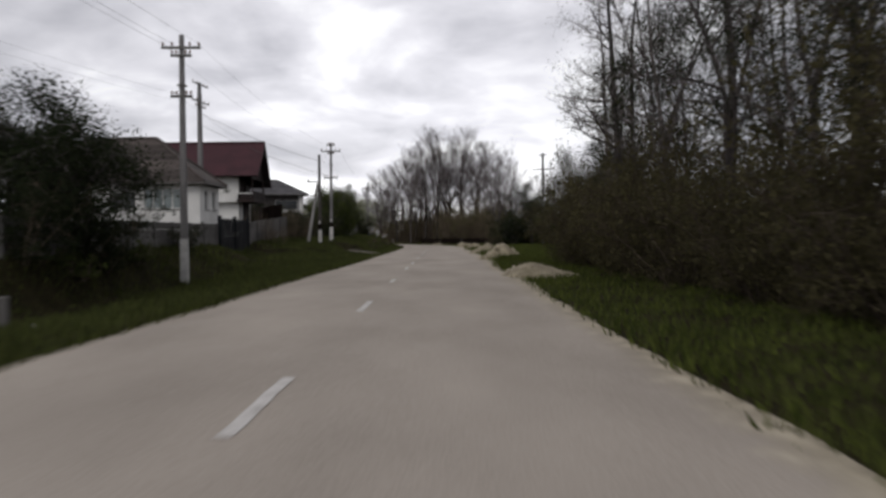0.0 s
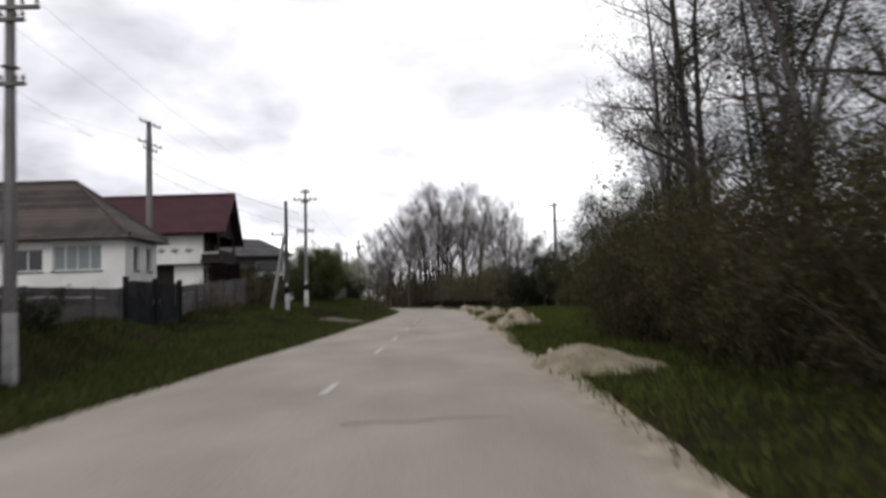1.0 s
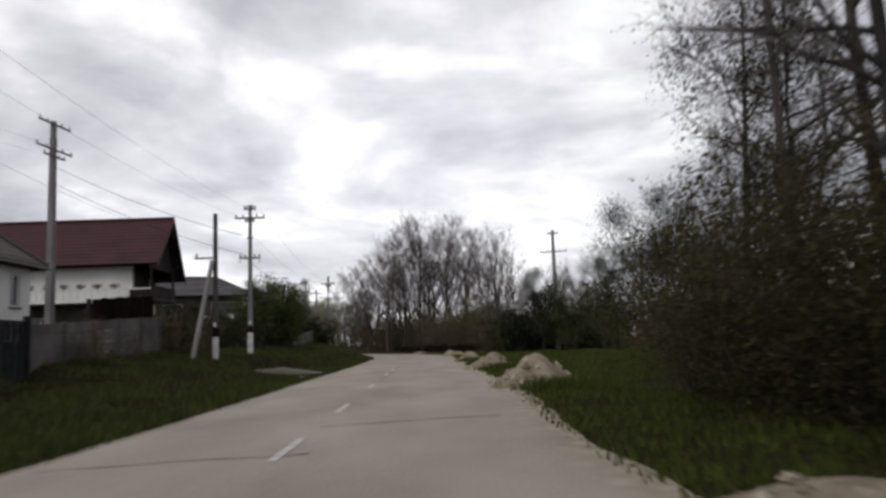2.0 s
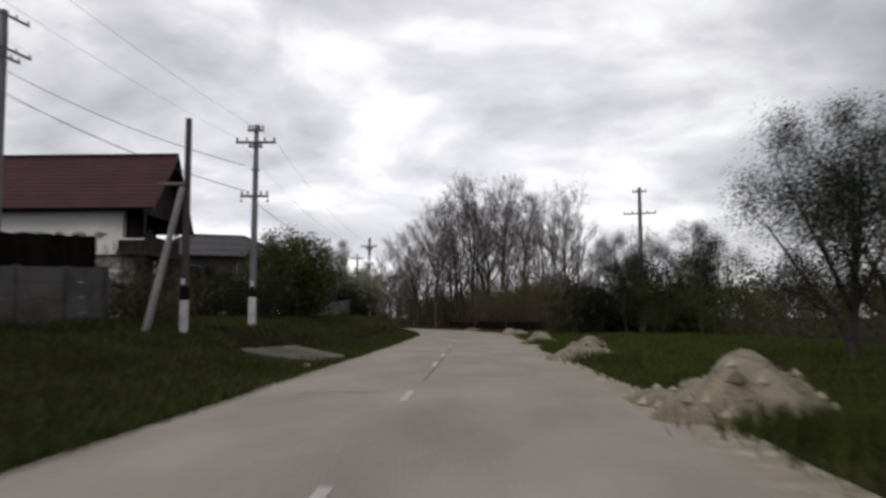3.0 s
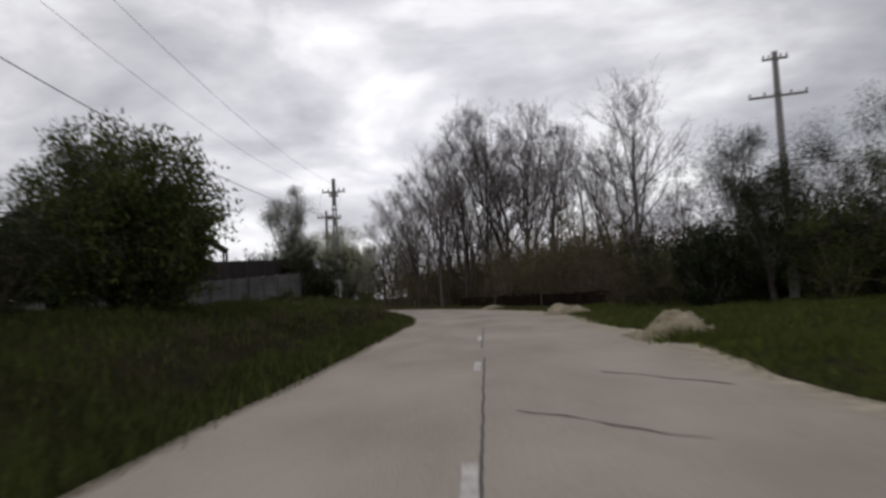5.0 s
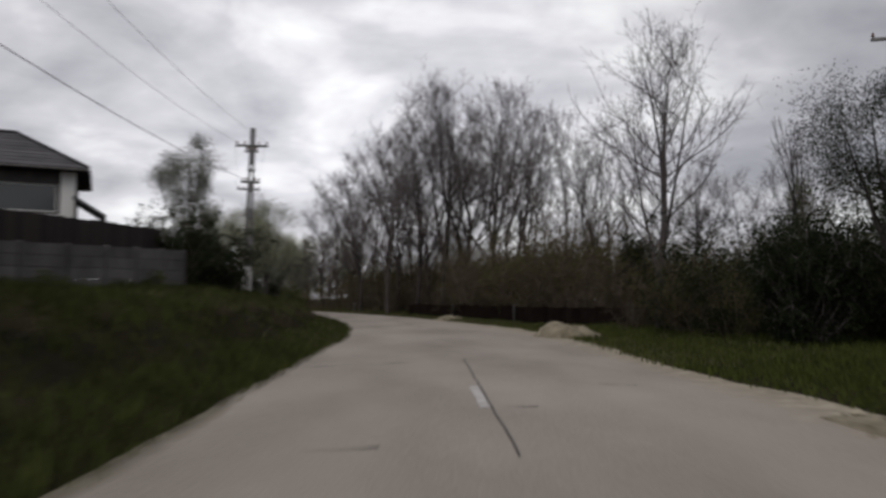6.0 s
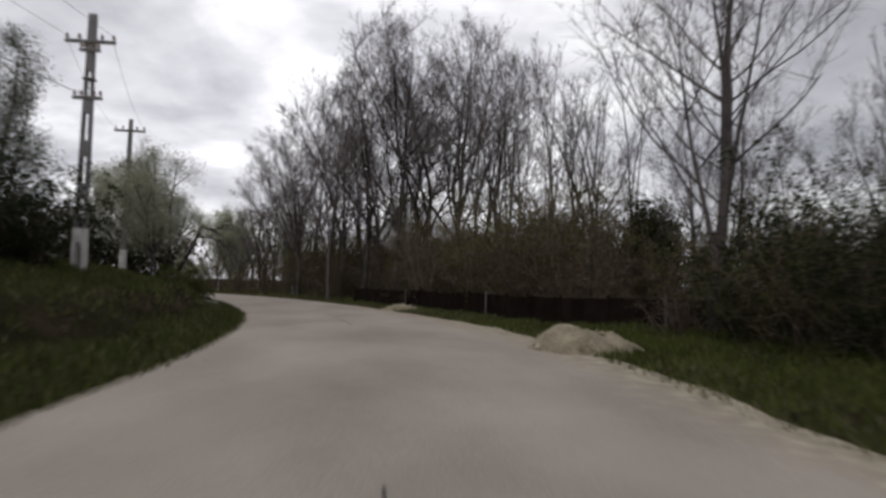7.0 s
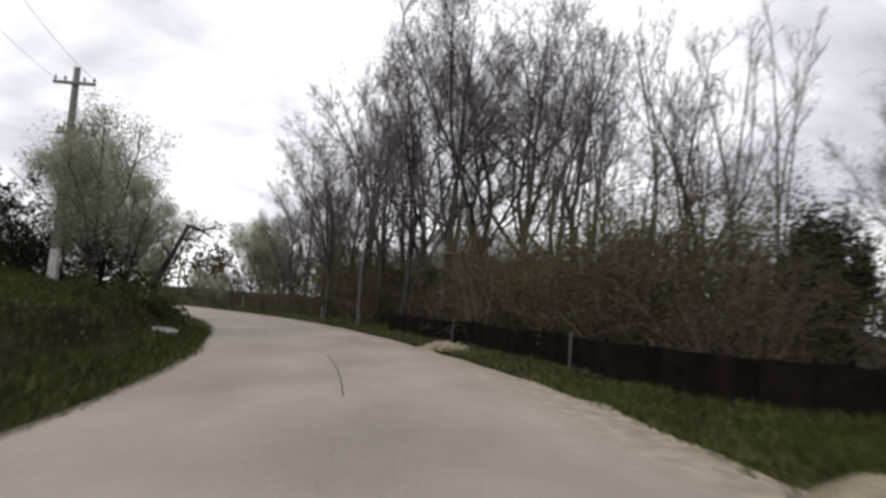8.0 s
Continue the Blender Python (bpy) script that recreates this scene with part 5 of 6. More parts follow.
def shrub(name, at, height, wide, seed, label, leaf, leaf_n, leaf_size, stems=11, group="roadside shrubs", bare=M_BRUSH, category="shrub"):
    """A many-stemmed shrub, leaves mostly on its outside."""
    rng = np.random.default_rng(seed)
    wood, thin, ends = [], [], []
    for _ in range(stems):
        a, lean = rng.uniform(0, 6.28), rng.uniform(0.05, 1.0)
        p = np.array([np.cos(a), np.sin(a), 0]) * wide * 0.12 * rng.uniform(0, 1)
        d = np.array([np.cos(a) * lean * wide / height, np.sin(a) * lean * wide / height, 1.0])
        length = height * rng.uniform(0.55, 1.0)
        q, pts = p - np.array([0, 0, 0.2]), []
        for i in range(4):
            d = d + rng.normal(size=3) * 0.12
            e = q + d / np.linalg.norm(d) * length / 4
            wood.append((*q, *e, 0.032 * (1 - i / 4.6), 0.032 * (1 - (i + 1) / 4.6)))
            q = e
            pts.append(q)
        for _ in range(8):
            s = pts[rng.integers(0, 4)]
            b = d * 0.6 + rng.normal(size=3) * 0.8
            b /= np.linalg.norm(b)
            e = s + b * height * rng.uniform(0.12, 0.3)
            thin.append((*s, *e, 0.014, 0.007))
            for _ in range(5):
                m = s + (e - s) * rng.uniform(0.2, 1)
                g = b + rng.normal(size=3) * 0.8
                g = m + g / np.linalg.norm(g) * height * rng.uniform(0.06, 0.18)
                thin.append((*m, *g, 0.009, 0.004))
                ends.append(g)
    t = thing(name, (at[0], at[1], ground_at(*at)), 0, label, category, group)
    v0, f0 = tubes(wood, 4)
    v1, f1 = spikes(thin)
    tagged(under("brushwood", mesh("brushwood", np.concatenate([v0, v1]), f0.tolist() + (f1 + len(v0)).tolist(), bare), t), kind="stuff")
    if leaf_n:
        ends = np.array(ends)
        pick = ends[rng.integers(0, len(ends), leaf_n)]
        pick = pick + np.clip(rng.normal(size=pick.shape), -1.4, 1.4) * height * 0.03
        pick[:, 2] = np.maximum(pick[:, 2], 0.05)
        v, f = cards(pick, leaf_size, rng)
        tagged(under("foliage", mesh("foliage", v, f, leaf), t), kind="stuff")
    return t


def crown_tree(name, at, height, wide, seed, label, leaf, leaf_n, leaf_size, low=0.15, r=0.16, group="leafy trees", clumps=46, category="tree", bark=None, upright=0.0, core=0.45):
    """A leafy tree: trunk and limbs reaching to clumps of leaves, with gaps between the clumps."""
    rng = np.random.default_rng(seed)
    t = thing(name, (at[0], at[1], ground_at(*at)), 0, label, category, group)
    wood, thin, leaves = [], [], []
    mid = np.array([0, 0, height * (low + 1) / 2])
    stem = [np.array([0, 0, -0.3])]
    for i in range(6):
        q = stem[-1] + np.array([rng.normal() * 0.06 * wide, rng.normal() * 0.06 * wide, height * 0.8 / 6])
        wood.append((*stem[-1], *q, r * (1 - i / 7), r * (1 - (i + 1) / 7)))
        stem.append(q)
    for _ in range(clumps):
        d = rng.normal(size=3)
        d /= np.linalg.norm(d)
        rad = rng.uniform(core, 1.0) ** 0.6
        c = mid + d * rad * np.array([wide / 2, wide / 2, height * (1 - low) / 2])
        s = stem[int(np.clip((c[2] / height) * 5 - 0.5, 1, 6))]
        m = (s + c) / 2 + rng.normal(size=3) * 0.12
        wood.append((*s, *m, r * 0.28, r * 0.16))
        wood.append((*m, *c, r * 0.16, 0.012))
        for _ in range(9):
            g = c + rng.normal(size=3) * wide * 0.07 * np.array([1, 1, 1 + upright])
            thin.append((*c, *g, 0.010, 0.004))
        n = int(leaf_n / clumps * rng.uniform(0.5, 1.5))
        leaves.append(c + np.clip(rng.normal(size=(n, 3)), -1.5, 1.5) * wide * rng.uniform(0.035, 0.075) * np.array([1, 1, 0.9 + upright]))
    v, f = tubes(wood, 6)
    under("trunk", mesh("trunk", v, f, bark or M_BARK, True), t, "dark trunk and limbs")
    v, f = spikes(thin)
    tagged(under("branchwork", mesh("branchwork", v, f, M_TWIG), t), kind="stuff")
    p = np.concatenate(leaves)
    p[:, 2] = np.maximum(p[:, 2], 0.1)
    v, f = cards(p, leaf_size, rng)
    tagged(under("crown", mesh("crown", v, f, leaf), t), kind="stuff")
    return t


rnd = random.Random(21)

# the tall wood on the outside of the bend
tall = dict(limbs=30, first=0.08, reach=0.23, rise=0.6, subs=8, twigs=7, tips=2, spread=0.5, sway=0.045, lift=0.07, aim=0.6)
w_label = "tall bare deciduous tree with dense fine branches"
wood_a = bare_tree("bare_tree", (3.4, 141.5), w_label, dict(seed=1, height=20.3, r=0.24, fork=0.25, leaders=4, **tall), fat=1.9)
wood_b = bare_tree("bare_tree", (-0.4, 142.5), w_label, dict(seed=2, height=18.8, r=0.22, fork=0.32, leaders=3, **tall), fat=1.9)
wood_c = bare_tree("bare_tree", (6.4, 139.0), "slender bare tree with upright branches", dict(seed=3, height=16.5, r=0.13, limbs=20, first=0.1, reach=0.13, rise=1.2, subs=5, twigs=3, leaders=3, fork=0.3, spread=0.14, lift=0.12, aim=0.45), fat=1.6)
wood_d = bare_tree("bare_tree", (-4.5, 150.0), w_label, dict(seed=4, height=17.2, r=0.2, fork=0.15, leaders=5, **{**tall, "reach": 0.22}), fat=1.9)
# one tree stands alone before the wood
bare_tree("lone_bare_tree", (8.1, 109.4), "lone tall bare tree with wide open crown beyond the black fence", dict(seed=14, height=11.6, r=0.17, limbs=40, first=0.14, reach=0.31, rise=0.55, subs=7, twigs=5, tips=2, sway=0.035, leaders=5, fork=0.36, low=2, spread=0.17, lift=0.10, aim=0.5, fan=True), fat=1.4)
kinds = [wood_a, wood_b, wood_c, wood_d]
places = [
    (1.6, 146, 0, 1.0), (5.0, 147, 1, 1.03), (-1.6, 147.5, 3, 0.98), (2.2, 152, 1, 1.0), (-3.0, 153.5, 0, 0.84), (-5.8, 156, 1, 0.93), (-7.5, 160, 3, 0.92), (-9.3, 163.5, 0, 0.82),
    (-10.8, 167, 1, 0.80), (-12.5, 170, 3, 0.76), (-14.3, 174, 1, 0.62), (-16.0, 178, 3, 0.55), (8.6, 142, 2, 0.9), (10.8, 138, 2, 0.86), (13.0, 143, 2, 0.86), (7.6, 133, 2, 0.9),
    (11.6, 127, 2, 0.78), (8.2, 123.5, 2, 0.66), (10.4, 134.5, 0, 0.74), (7.2, 144.5, 1, 0.95), (4.6, 134, 2, 0.8), (6.8, 152, 0, 0.9), (11.5, 150, 3, 0.85), (-5.2, 146.5, 3, 0.8), (-8.2, 153.5, 3, 0.78), (-12.0, 160.5, 3, 0.5),
    (0.2, 156, 3, 1.0), (-2.6, 143.8, 1, 0.86), (5.2, 129.5, 2, 0.55), (15.8, 113.2, 2, 0.62), (13.8, 109.6, 2, 0.58), (-18.5, 184, 3, 0.42),
    (12.5, 116.5, 1, 0.44), (15.0, 112.2, 3, 0.44), (17.5, 116.0, 1, 0.46), (13.6, 121.0, 3, 0.46), (19.5, 111.0, 3, 0.42), (11.2, 119.0, 1, 0.42), (22.0, 114.5, 1, 0.44), (17.0, 122.0, 3, 0.5),
]
for x, y, k, size in places:
    again(kinds[k], x, y, rnd.uniform(0, 360), size, rnd.uniform(0.95, 1.05))

# undergrowth of the wood and the hedge beyond the meadow
br_a = shrub("brush_shrub", (2.6, 136.0), 4.2, 3.4, 31, "dark leafless undergrowth with dry brown leaves", M_DEAD, 1500, 0.06)
br_b = shrub("brush_shrub", (5.2, 124.5), 3.6, 3.6, 32, "dark brown thicket shrub coming into leaf", M_DEAD, 1500, 0.06, 15)
br_c = shrub("brush_shrub", (10.8, 113.5), 4.4, 3.8, 33, "dull olive shrub coming into leaf", M_BUD, 5600, 0.052, 14)
br_d = shrub("green_shrub", (13.5, 95.5), 5.2, 4.2, 34, "dark green roadside shrub with dense small leaves", M_LEAF, 10000, 0.056, 13)
sap = shrub("sapling_clump", (1.2, 133.5), 6.0, 2.0, 35, "clump of thin upright saplings coming into leaf behind the fence", M_BUD, 2000, 0.05, 17, "saplings", M_SAPLING)
for i in range(42):
    k = int(np.interp(rnd.random(), [0, 1], [int(np.abs(CENTRE[:, 1] - 121).argmin()), int(np.abs(CENTRE[:, 1] - 162).argmin())]))
    q = CENTRE[k] + RIGHT[k] * (HALF + 5.4 + 6.0 * rnd.random())
    again(sap, q[0], q[1], rnd.uniform(0, 360), rnd.uniform(0.7, 1.25), rnd.uniform(0.9, 1.2))
br_e = shrub("hedge_shrub", (12.9, 107.2), 4.6, 4.2, 36, "dense dark evergreen hedge shrub at the meadow end", M_DEEP, 8000, 0.075, 15)
under_kinds = [br_a, br_b, br_c, br_d, br_e]
rows = [(1.6, 139.6, 0, 1.0), (-0.4, 143.0, 1, 1.0), (-2.4, 147.0, 0, 1.0), (-4.6, 150.6, 1, 1.1), (-6.8, 154.6, 0, 1.0), (-9.4, 158.2, 1, 0.95), (-12.2, 160.0, 0, 0.9), (-15, 165, 1, 0.9), (-18.5, 170, 0, 0.9), (4.4, 131.0, 1, 1.1), (4.0, 128.0, 0, 1.0),
        (6.6, 120.5, 1, 0.95), (6.6, 117.5, 0, 0.85), (7.4, 127.5, 0, 0.95), (9.6, 121.0, 1, 0.9), (10.4, 116.5, 2, 0.7),
        (8.4, 101.8, 4, 0.68), (8.1, 104.4, 1, 0.8), (7.9, 106.8, 4, 0.6), (7.2, 109.4, 1, 0.6), (9.9, 102.6, 4, 0.75), (9.7, 104.8, 4, 0.85), (12.4, 102.4, 4, 0.95), (10.9, 106.6, 1, 0.95), (12.2, 112.0, 4, 0.75), (10.6, 108.6, 4, 0.62), (15.8, 104.8, 4, 1.0), (18.2, 102.2, 4, 1.0), (8.9, 100.2, 2, 0.6), (8.2, 102.9, 2, 0.62), (7.9, 105.5, 2, 0.55), (11.0, 101.0, 2, 0.75),
        (8.5, 124.0, 0, 1.05), (10.5, 126.5, 1, 1.05), (8.8, 130.5, 0, 1.15), (6.3, 134.5, 1, 1.15), (12.0, 121.0, 0, 0.9), (3.6, 138.2, 1, 1.15), (-9.5, 176, 1, 1.2), (-12.5, 181, 0, 1.2), (-16.0, 184, 2, 1.1), (-19.5, 188, 1, 1.2), (-24.0, 189, 0, 1.1), (-28, 190, 2, 1.2), (8.3, 137.0, 1, 1.2), (12.0, 131.5, 0, 1.1), (15.0, 125.0, 1, 1.0), (14.4, 118.0, 2, 1.0), (17.0, 112.0, 3, 1.2), (16.8, 99.5, 4, 1.0), (19.0, 105.0, 3, 1.2), (20.5, 97.5, 1, 1.1), (11.4, 99.8, 4, 0.8), (14.6, 101.4, 4, 1.1),
        (22.5, 102.0, 2, 1.0), (25.0, 107.0, 3, 1.1), (26.5, 98.5, 0, 1.1), (29.5, 104.0, 2, 1.1), (33.0, 99.0, 1, 1.1), (37.0, 104.5, 2, 1.1), (42.0, 101.0, 3, 1.1), (47.0, 106.0, 0, 1.2), (16.5, 92.0, 3, 0.9), (18.6, 86.5, 1, 0.85), (19.2, 80.0, 2, 0.8),
        (20.0, 74.0, 0, 0.8), (20.6, 68.5, 1, 0.85), (22.5, 91.0, 2, 1.0), (24.0, 84.0, 0, 0.9), (25.0, 77.0, 2, 0.9), (1.8, 148.5, 0, 1.3), (5.5, 143.5, 1, 1.3), (10.0, 147.0, 0, 1.3), (-2.0, 153.0, 1, 1.3), (-6.4, 160.0, 0, 1.3), (20.5, 119.0, 1, 1.4), (20.0, 128.0, 0, 1.4), (15.5, 133.0, 1, 1.5)]
for i in range(18):
    k = int(np.abs(CENTRE[:, 1] - (119 + 2.4 * i)).argmin())
    q = CENTRE[k] + RIGHT[k] * (HALF + 6.2 + 3.2 * rnd.random())
    rows.append((q[0], q[1], (2, 1, 2, 0)[i % 4], rnd.uniform(1.15, 1.5)))
for x, y, k, size in rows:
    again(under_kinds[k], x, y, rnd.uniform(0, 360), size * rnd.uniform(0.9, 1.12), rnd.uniform(0.9, 1.1))

# low scrub along the far side of the bend
for i in range(22):
    k = int(np.abs(CENTRE[:, 1] - (142 + 2.1 * i)).argmin())
    q = CENTRE[k] + RIGHT[k] * (HALF + 3.0 + 5.0 * rnd.random())
    again((br_b, br_c, br_a)[i % 3], q[0], q[1], rnd.uniform(0, 360), rnd.uniform(0.35, 0.65), rnd.uniform(0.8, 1.1))

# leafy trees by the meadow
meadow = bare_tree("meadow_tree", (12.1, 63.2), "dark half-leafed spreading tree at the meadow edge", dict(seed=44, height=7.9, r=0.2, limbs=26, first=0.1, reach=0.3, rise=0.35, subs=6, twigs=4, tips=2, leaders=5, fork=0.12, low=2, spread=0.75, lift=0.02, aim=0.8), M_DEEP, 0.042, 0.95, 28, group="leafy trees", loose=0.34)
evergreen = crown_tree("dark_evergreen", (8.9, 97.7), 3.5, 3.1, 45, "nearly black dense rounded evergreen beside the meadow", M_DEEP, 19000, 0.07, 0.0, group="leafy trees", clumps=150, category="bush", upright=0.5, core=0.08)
again(meadow, 11.4, 97.0, 140, 0.86, 1.0)
again(meadow, 16.6, 96.0, 200, 0.94, 1.0)
again(meadow, 14.6, 64.6, 80, 0.92, 1.0)

# the thicket close to the road
th_label = "tall bare tree rising out of the roadside thicket"
th_a = bare_tree("thicket_tree", (9.2, 42.2), th_label, dict(seed=51, height=15.5, r=0.17, limbs=28, first=0.14, reach=0.24, rise=0.1, subs=7, twigs=3, droop=0.05, tips=2), M_BUD, 0.05, 0.25, group="thicket trees", fat=1.2)
th_b = bare_tree("thicket_tree", (10.0, 40.0), th_label, dict(seed=52, height=17.0, r=0.2, limbs=22, first=0.22, reach=0.18, rise=0.35, subs=6, twigs=3, droop=0.02, tips=2), M_BUD, 0.045, 0.5, 4, group="thicket trees", fat=1.2, loose=0.12)
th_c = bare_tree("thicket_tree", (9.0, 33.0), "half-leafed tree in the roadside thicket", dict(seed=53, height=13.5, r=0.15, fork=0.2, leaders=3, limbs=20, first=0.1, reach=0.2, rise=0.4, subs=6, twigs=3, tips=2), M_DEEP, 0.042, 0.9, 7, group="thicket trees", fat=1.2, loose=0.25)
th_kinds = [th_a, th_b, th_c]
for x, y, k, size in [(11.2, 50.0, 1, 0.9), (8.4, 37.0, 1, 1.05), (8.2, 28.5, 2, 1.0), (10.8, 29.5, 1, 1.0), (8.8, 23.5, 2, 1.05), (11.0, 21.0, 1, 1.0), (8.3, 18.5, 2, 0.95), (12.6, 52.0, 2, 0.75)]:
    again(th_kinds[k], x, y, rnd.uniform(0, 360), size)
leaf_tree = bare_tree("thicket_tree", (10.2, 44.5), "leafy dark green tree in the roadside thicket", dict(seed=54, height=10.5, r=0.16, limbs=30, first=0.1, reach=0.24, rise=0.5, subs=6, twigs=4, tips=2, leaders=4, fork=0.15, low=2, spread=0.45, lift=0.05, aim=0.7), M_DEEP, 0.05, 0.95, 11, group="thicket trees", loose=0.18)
for x, y, size in [(10.6, 34.5, 1.0), (11.0, 26.0, 0.95), (9.6, 18.0, 0.9)]:
    again(leaf_tree, x, y, rnd.uniform(0, 360), size)
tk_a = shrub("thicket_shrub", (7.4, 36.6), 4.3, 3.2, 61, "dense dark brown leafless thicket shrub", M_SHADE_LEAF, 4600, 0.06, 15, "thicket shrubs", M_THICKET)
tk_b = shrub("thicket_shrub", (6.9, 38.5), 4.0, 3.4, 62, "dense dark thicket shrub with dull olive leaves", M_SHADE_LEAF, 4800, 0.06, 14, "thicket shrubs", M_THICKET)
tk_kinds = [tk_a, tk_b]
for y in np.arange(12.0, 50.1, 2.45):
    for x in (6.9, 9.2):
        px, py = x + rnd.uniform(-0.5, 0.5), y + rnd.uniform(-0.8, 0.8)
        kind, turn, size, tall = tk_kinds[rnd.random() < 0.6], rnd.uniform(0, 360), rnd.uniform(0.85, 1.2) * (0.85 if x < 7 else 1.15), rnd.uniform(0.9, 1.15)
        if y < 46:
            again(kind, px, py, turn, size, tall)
for x, y in ((10.2, 53.2), (12.8, 55.5), (15.2, 58.5), (17.8, 62.0)):
    again(tk_kinds[rnd.random() < 0.5], x, y, rnd.uniform(0, 360), rnd.uniform(0.75, 0.95))

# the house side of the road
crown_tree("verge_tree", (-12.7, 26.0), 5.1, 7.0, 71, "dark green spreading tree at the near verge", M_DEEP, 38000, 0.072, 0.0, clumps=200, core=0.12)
crown_tree("round_bush", (-11.0, 84.2), 5.0, 5.6, 72, "large rounded green bush beside the concrete pole", M_LEAF, 46000, 0.08, 0.0, clumps=260, category="bush", upright=0.5, core=0.08)
bare_tree("yard_tree", (-12.7, 112.4), "grey-green half-leafed tree behind the pierced pole", dict(seed=73, height=6.5, r=0.13, limbs=30, first=0.1, reach=0.23, rise=0.8, subs=6, twigs=4, tips=2, leaders=5, fork=0.12, spread=0.36), M_GREY_LEAF, 0.042, 0.9, 11, group="leafy trees", loose=0.17)
dark = shrub("dark_bush", (-11.6, 107.3), 3.0, 3.0, 74, "nearly black evergreen bush at the end of the fence", M_DEEP, 6500, 0.06, 12, "verge bushes")
again(dark, -12.4, 110.2, 70, 0.8)
again(dark, -15.4, 126.4, 160, 0.85)
again(dark, -13.3, 127.4, 10, 0.8)
again(dark, -12.0, 127.3, 220, 0.62)
again(dark, -14.4, 125.8, 100, 0.7)
again(dark, -10.6, 108.6, 100, 0.85)
again(dark, -11.2, 105.2, 190, 0.8)
again(dark, -12.6, 104.6, 40, 0.75)
again(dark, -9.9, 108.0, 250, 0.62)
again(evergreen, 10.9, 123.0, 60, 0.95, 1.6)
for x, y, size in [(-16.4, 90.4, 0.85), (-18.4, 89.6, 1.0), (-20.6, 91.0, 1.1)]:
    again(evergreen, x, y, rnd.uniform(0, 360), size)
again(dark, -18.0, 127.5, 10, 1.0)
again(dark, -16.3, 124.4, 70, 1.1)
again(dark, -18.2, 124.0, 200, 1.25)
for x, y, size in [(-13.0, 64.2, 0.6), (-13.6, 68.4, 0.55), (-12.9, 71.6, 0.6)]:
    again(br_b, x, y, rnd.uniform(0, 360), size)
again(dark, -10.9, 77.8, 40, 0.75)
again(dark, -12.9, 80.6, 90, 0.8)
again(dark, -13.6, 76.4, 10, 0.8)
again(dark, -12.6, 73.5, 140, 0.85)
again(br_b, -10.9, 52.6, 300, 0.48)
for x, y, size in [(-11.2, 62.4, 0.62), (-12.4, 63.6, 0.66), (-10.9, 64.6, 0.5), (-14.6, 66.6, 0.7), (-10.8, 56.2, 0.3)]:
    again(br_b, x, y, rnd.uniform(0, 360), size)
again(dark, -11.3, 63.2, 300, 0.6)
again(dark, -11.0, 35.5, 300, 0.42)
again(dark, -10.9, 26.6, 120, 0.8)
again(dark, -11.4, 22.6, 20, 0.9)
pale = bare_tree("pale_willow", (-11.6, 124.4), "pale grey-green willow coming into leaf", dict(seed=75, height=5.6, r=0.09, limbs=30, first=0.1, reach=0.28, rise=0.7, subs=6, twigs=3, tips=2, leaders=5, fork=0.08, spread=0.55), M_PALE, 0.042, 0.95, 15, group="pale willows", loose=0.22)
again(pale, -13.4, 129.4, 100, 1.0, 1.0)
again(pale, -11.7, 127.3, 250, 0.7, 1.0)
again(pale, -20.2, 188.0, 50, 1.6, 1.0)
again(pale, -23.4, 196.0, 140, 1.75, 0.95)
again(pale, -29.0, 180.0, 300, 1.7, 0.95)
again(pale, -14.0, 191.0, 170, 1.6, 1.05)
again(pale, -18.0, 186.0, 20, 1.5, 1.05)
again(pale, -19.5, 139.0, 220, 1.15, 0.9)
again(pale, -22.4, 173.0, 90, 0.6, 0.9)
again(pale, -19.6, 170.0, 10, 0.5, 1.0)
small = shrub("low_bush", (-10.4, 128.3), 1.1, 2.2, 76, "low dark green bush on the bank", M_LEAF, 2000, 0.05, 9, "verge bushes")
for i in range(12):
    y = 78.0 + 3.3 * i + rnd.uniform(-1, 1)
    again(br_b, -0.95 - 3.5 - 2.3 + rnd.uniform(-0.5, 0.3), y, rnd.uniform(0, 360), rnd.uniform(0.10, 0.19), 0.8)
for x, y, s in [(-10.2, 124.5, 1.1), (-9.4, 119.0, 0.9), (-11.0, 129.5, 0.8), (-16.8, 143.0, 1.0), (-10.5, 100.5, 0.6), (-9.9, 92.5, 0.5), (-10.4, 52.3, 0.6), (-10.8, 46.0, 0.5), (-11.0, 29.5, 0.8), (-10.8, 24.5, 0.9)]:
    again(small, x, y, rnd.uniform(0, 360), s)


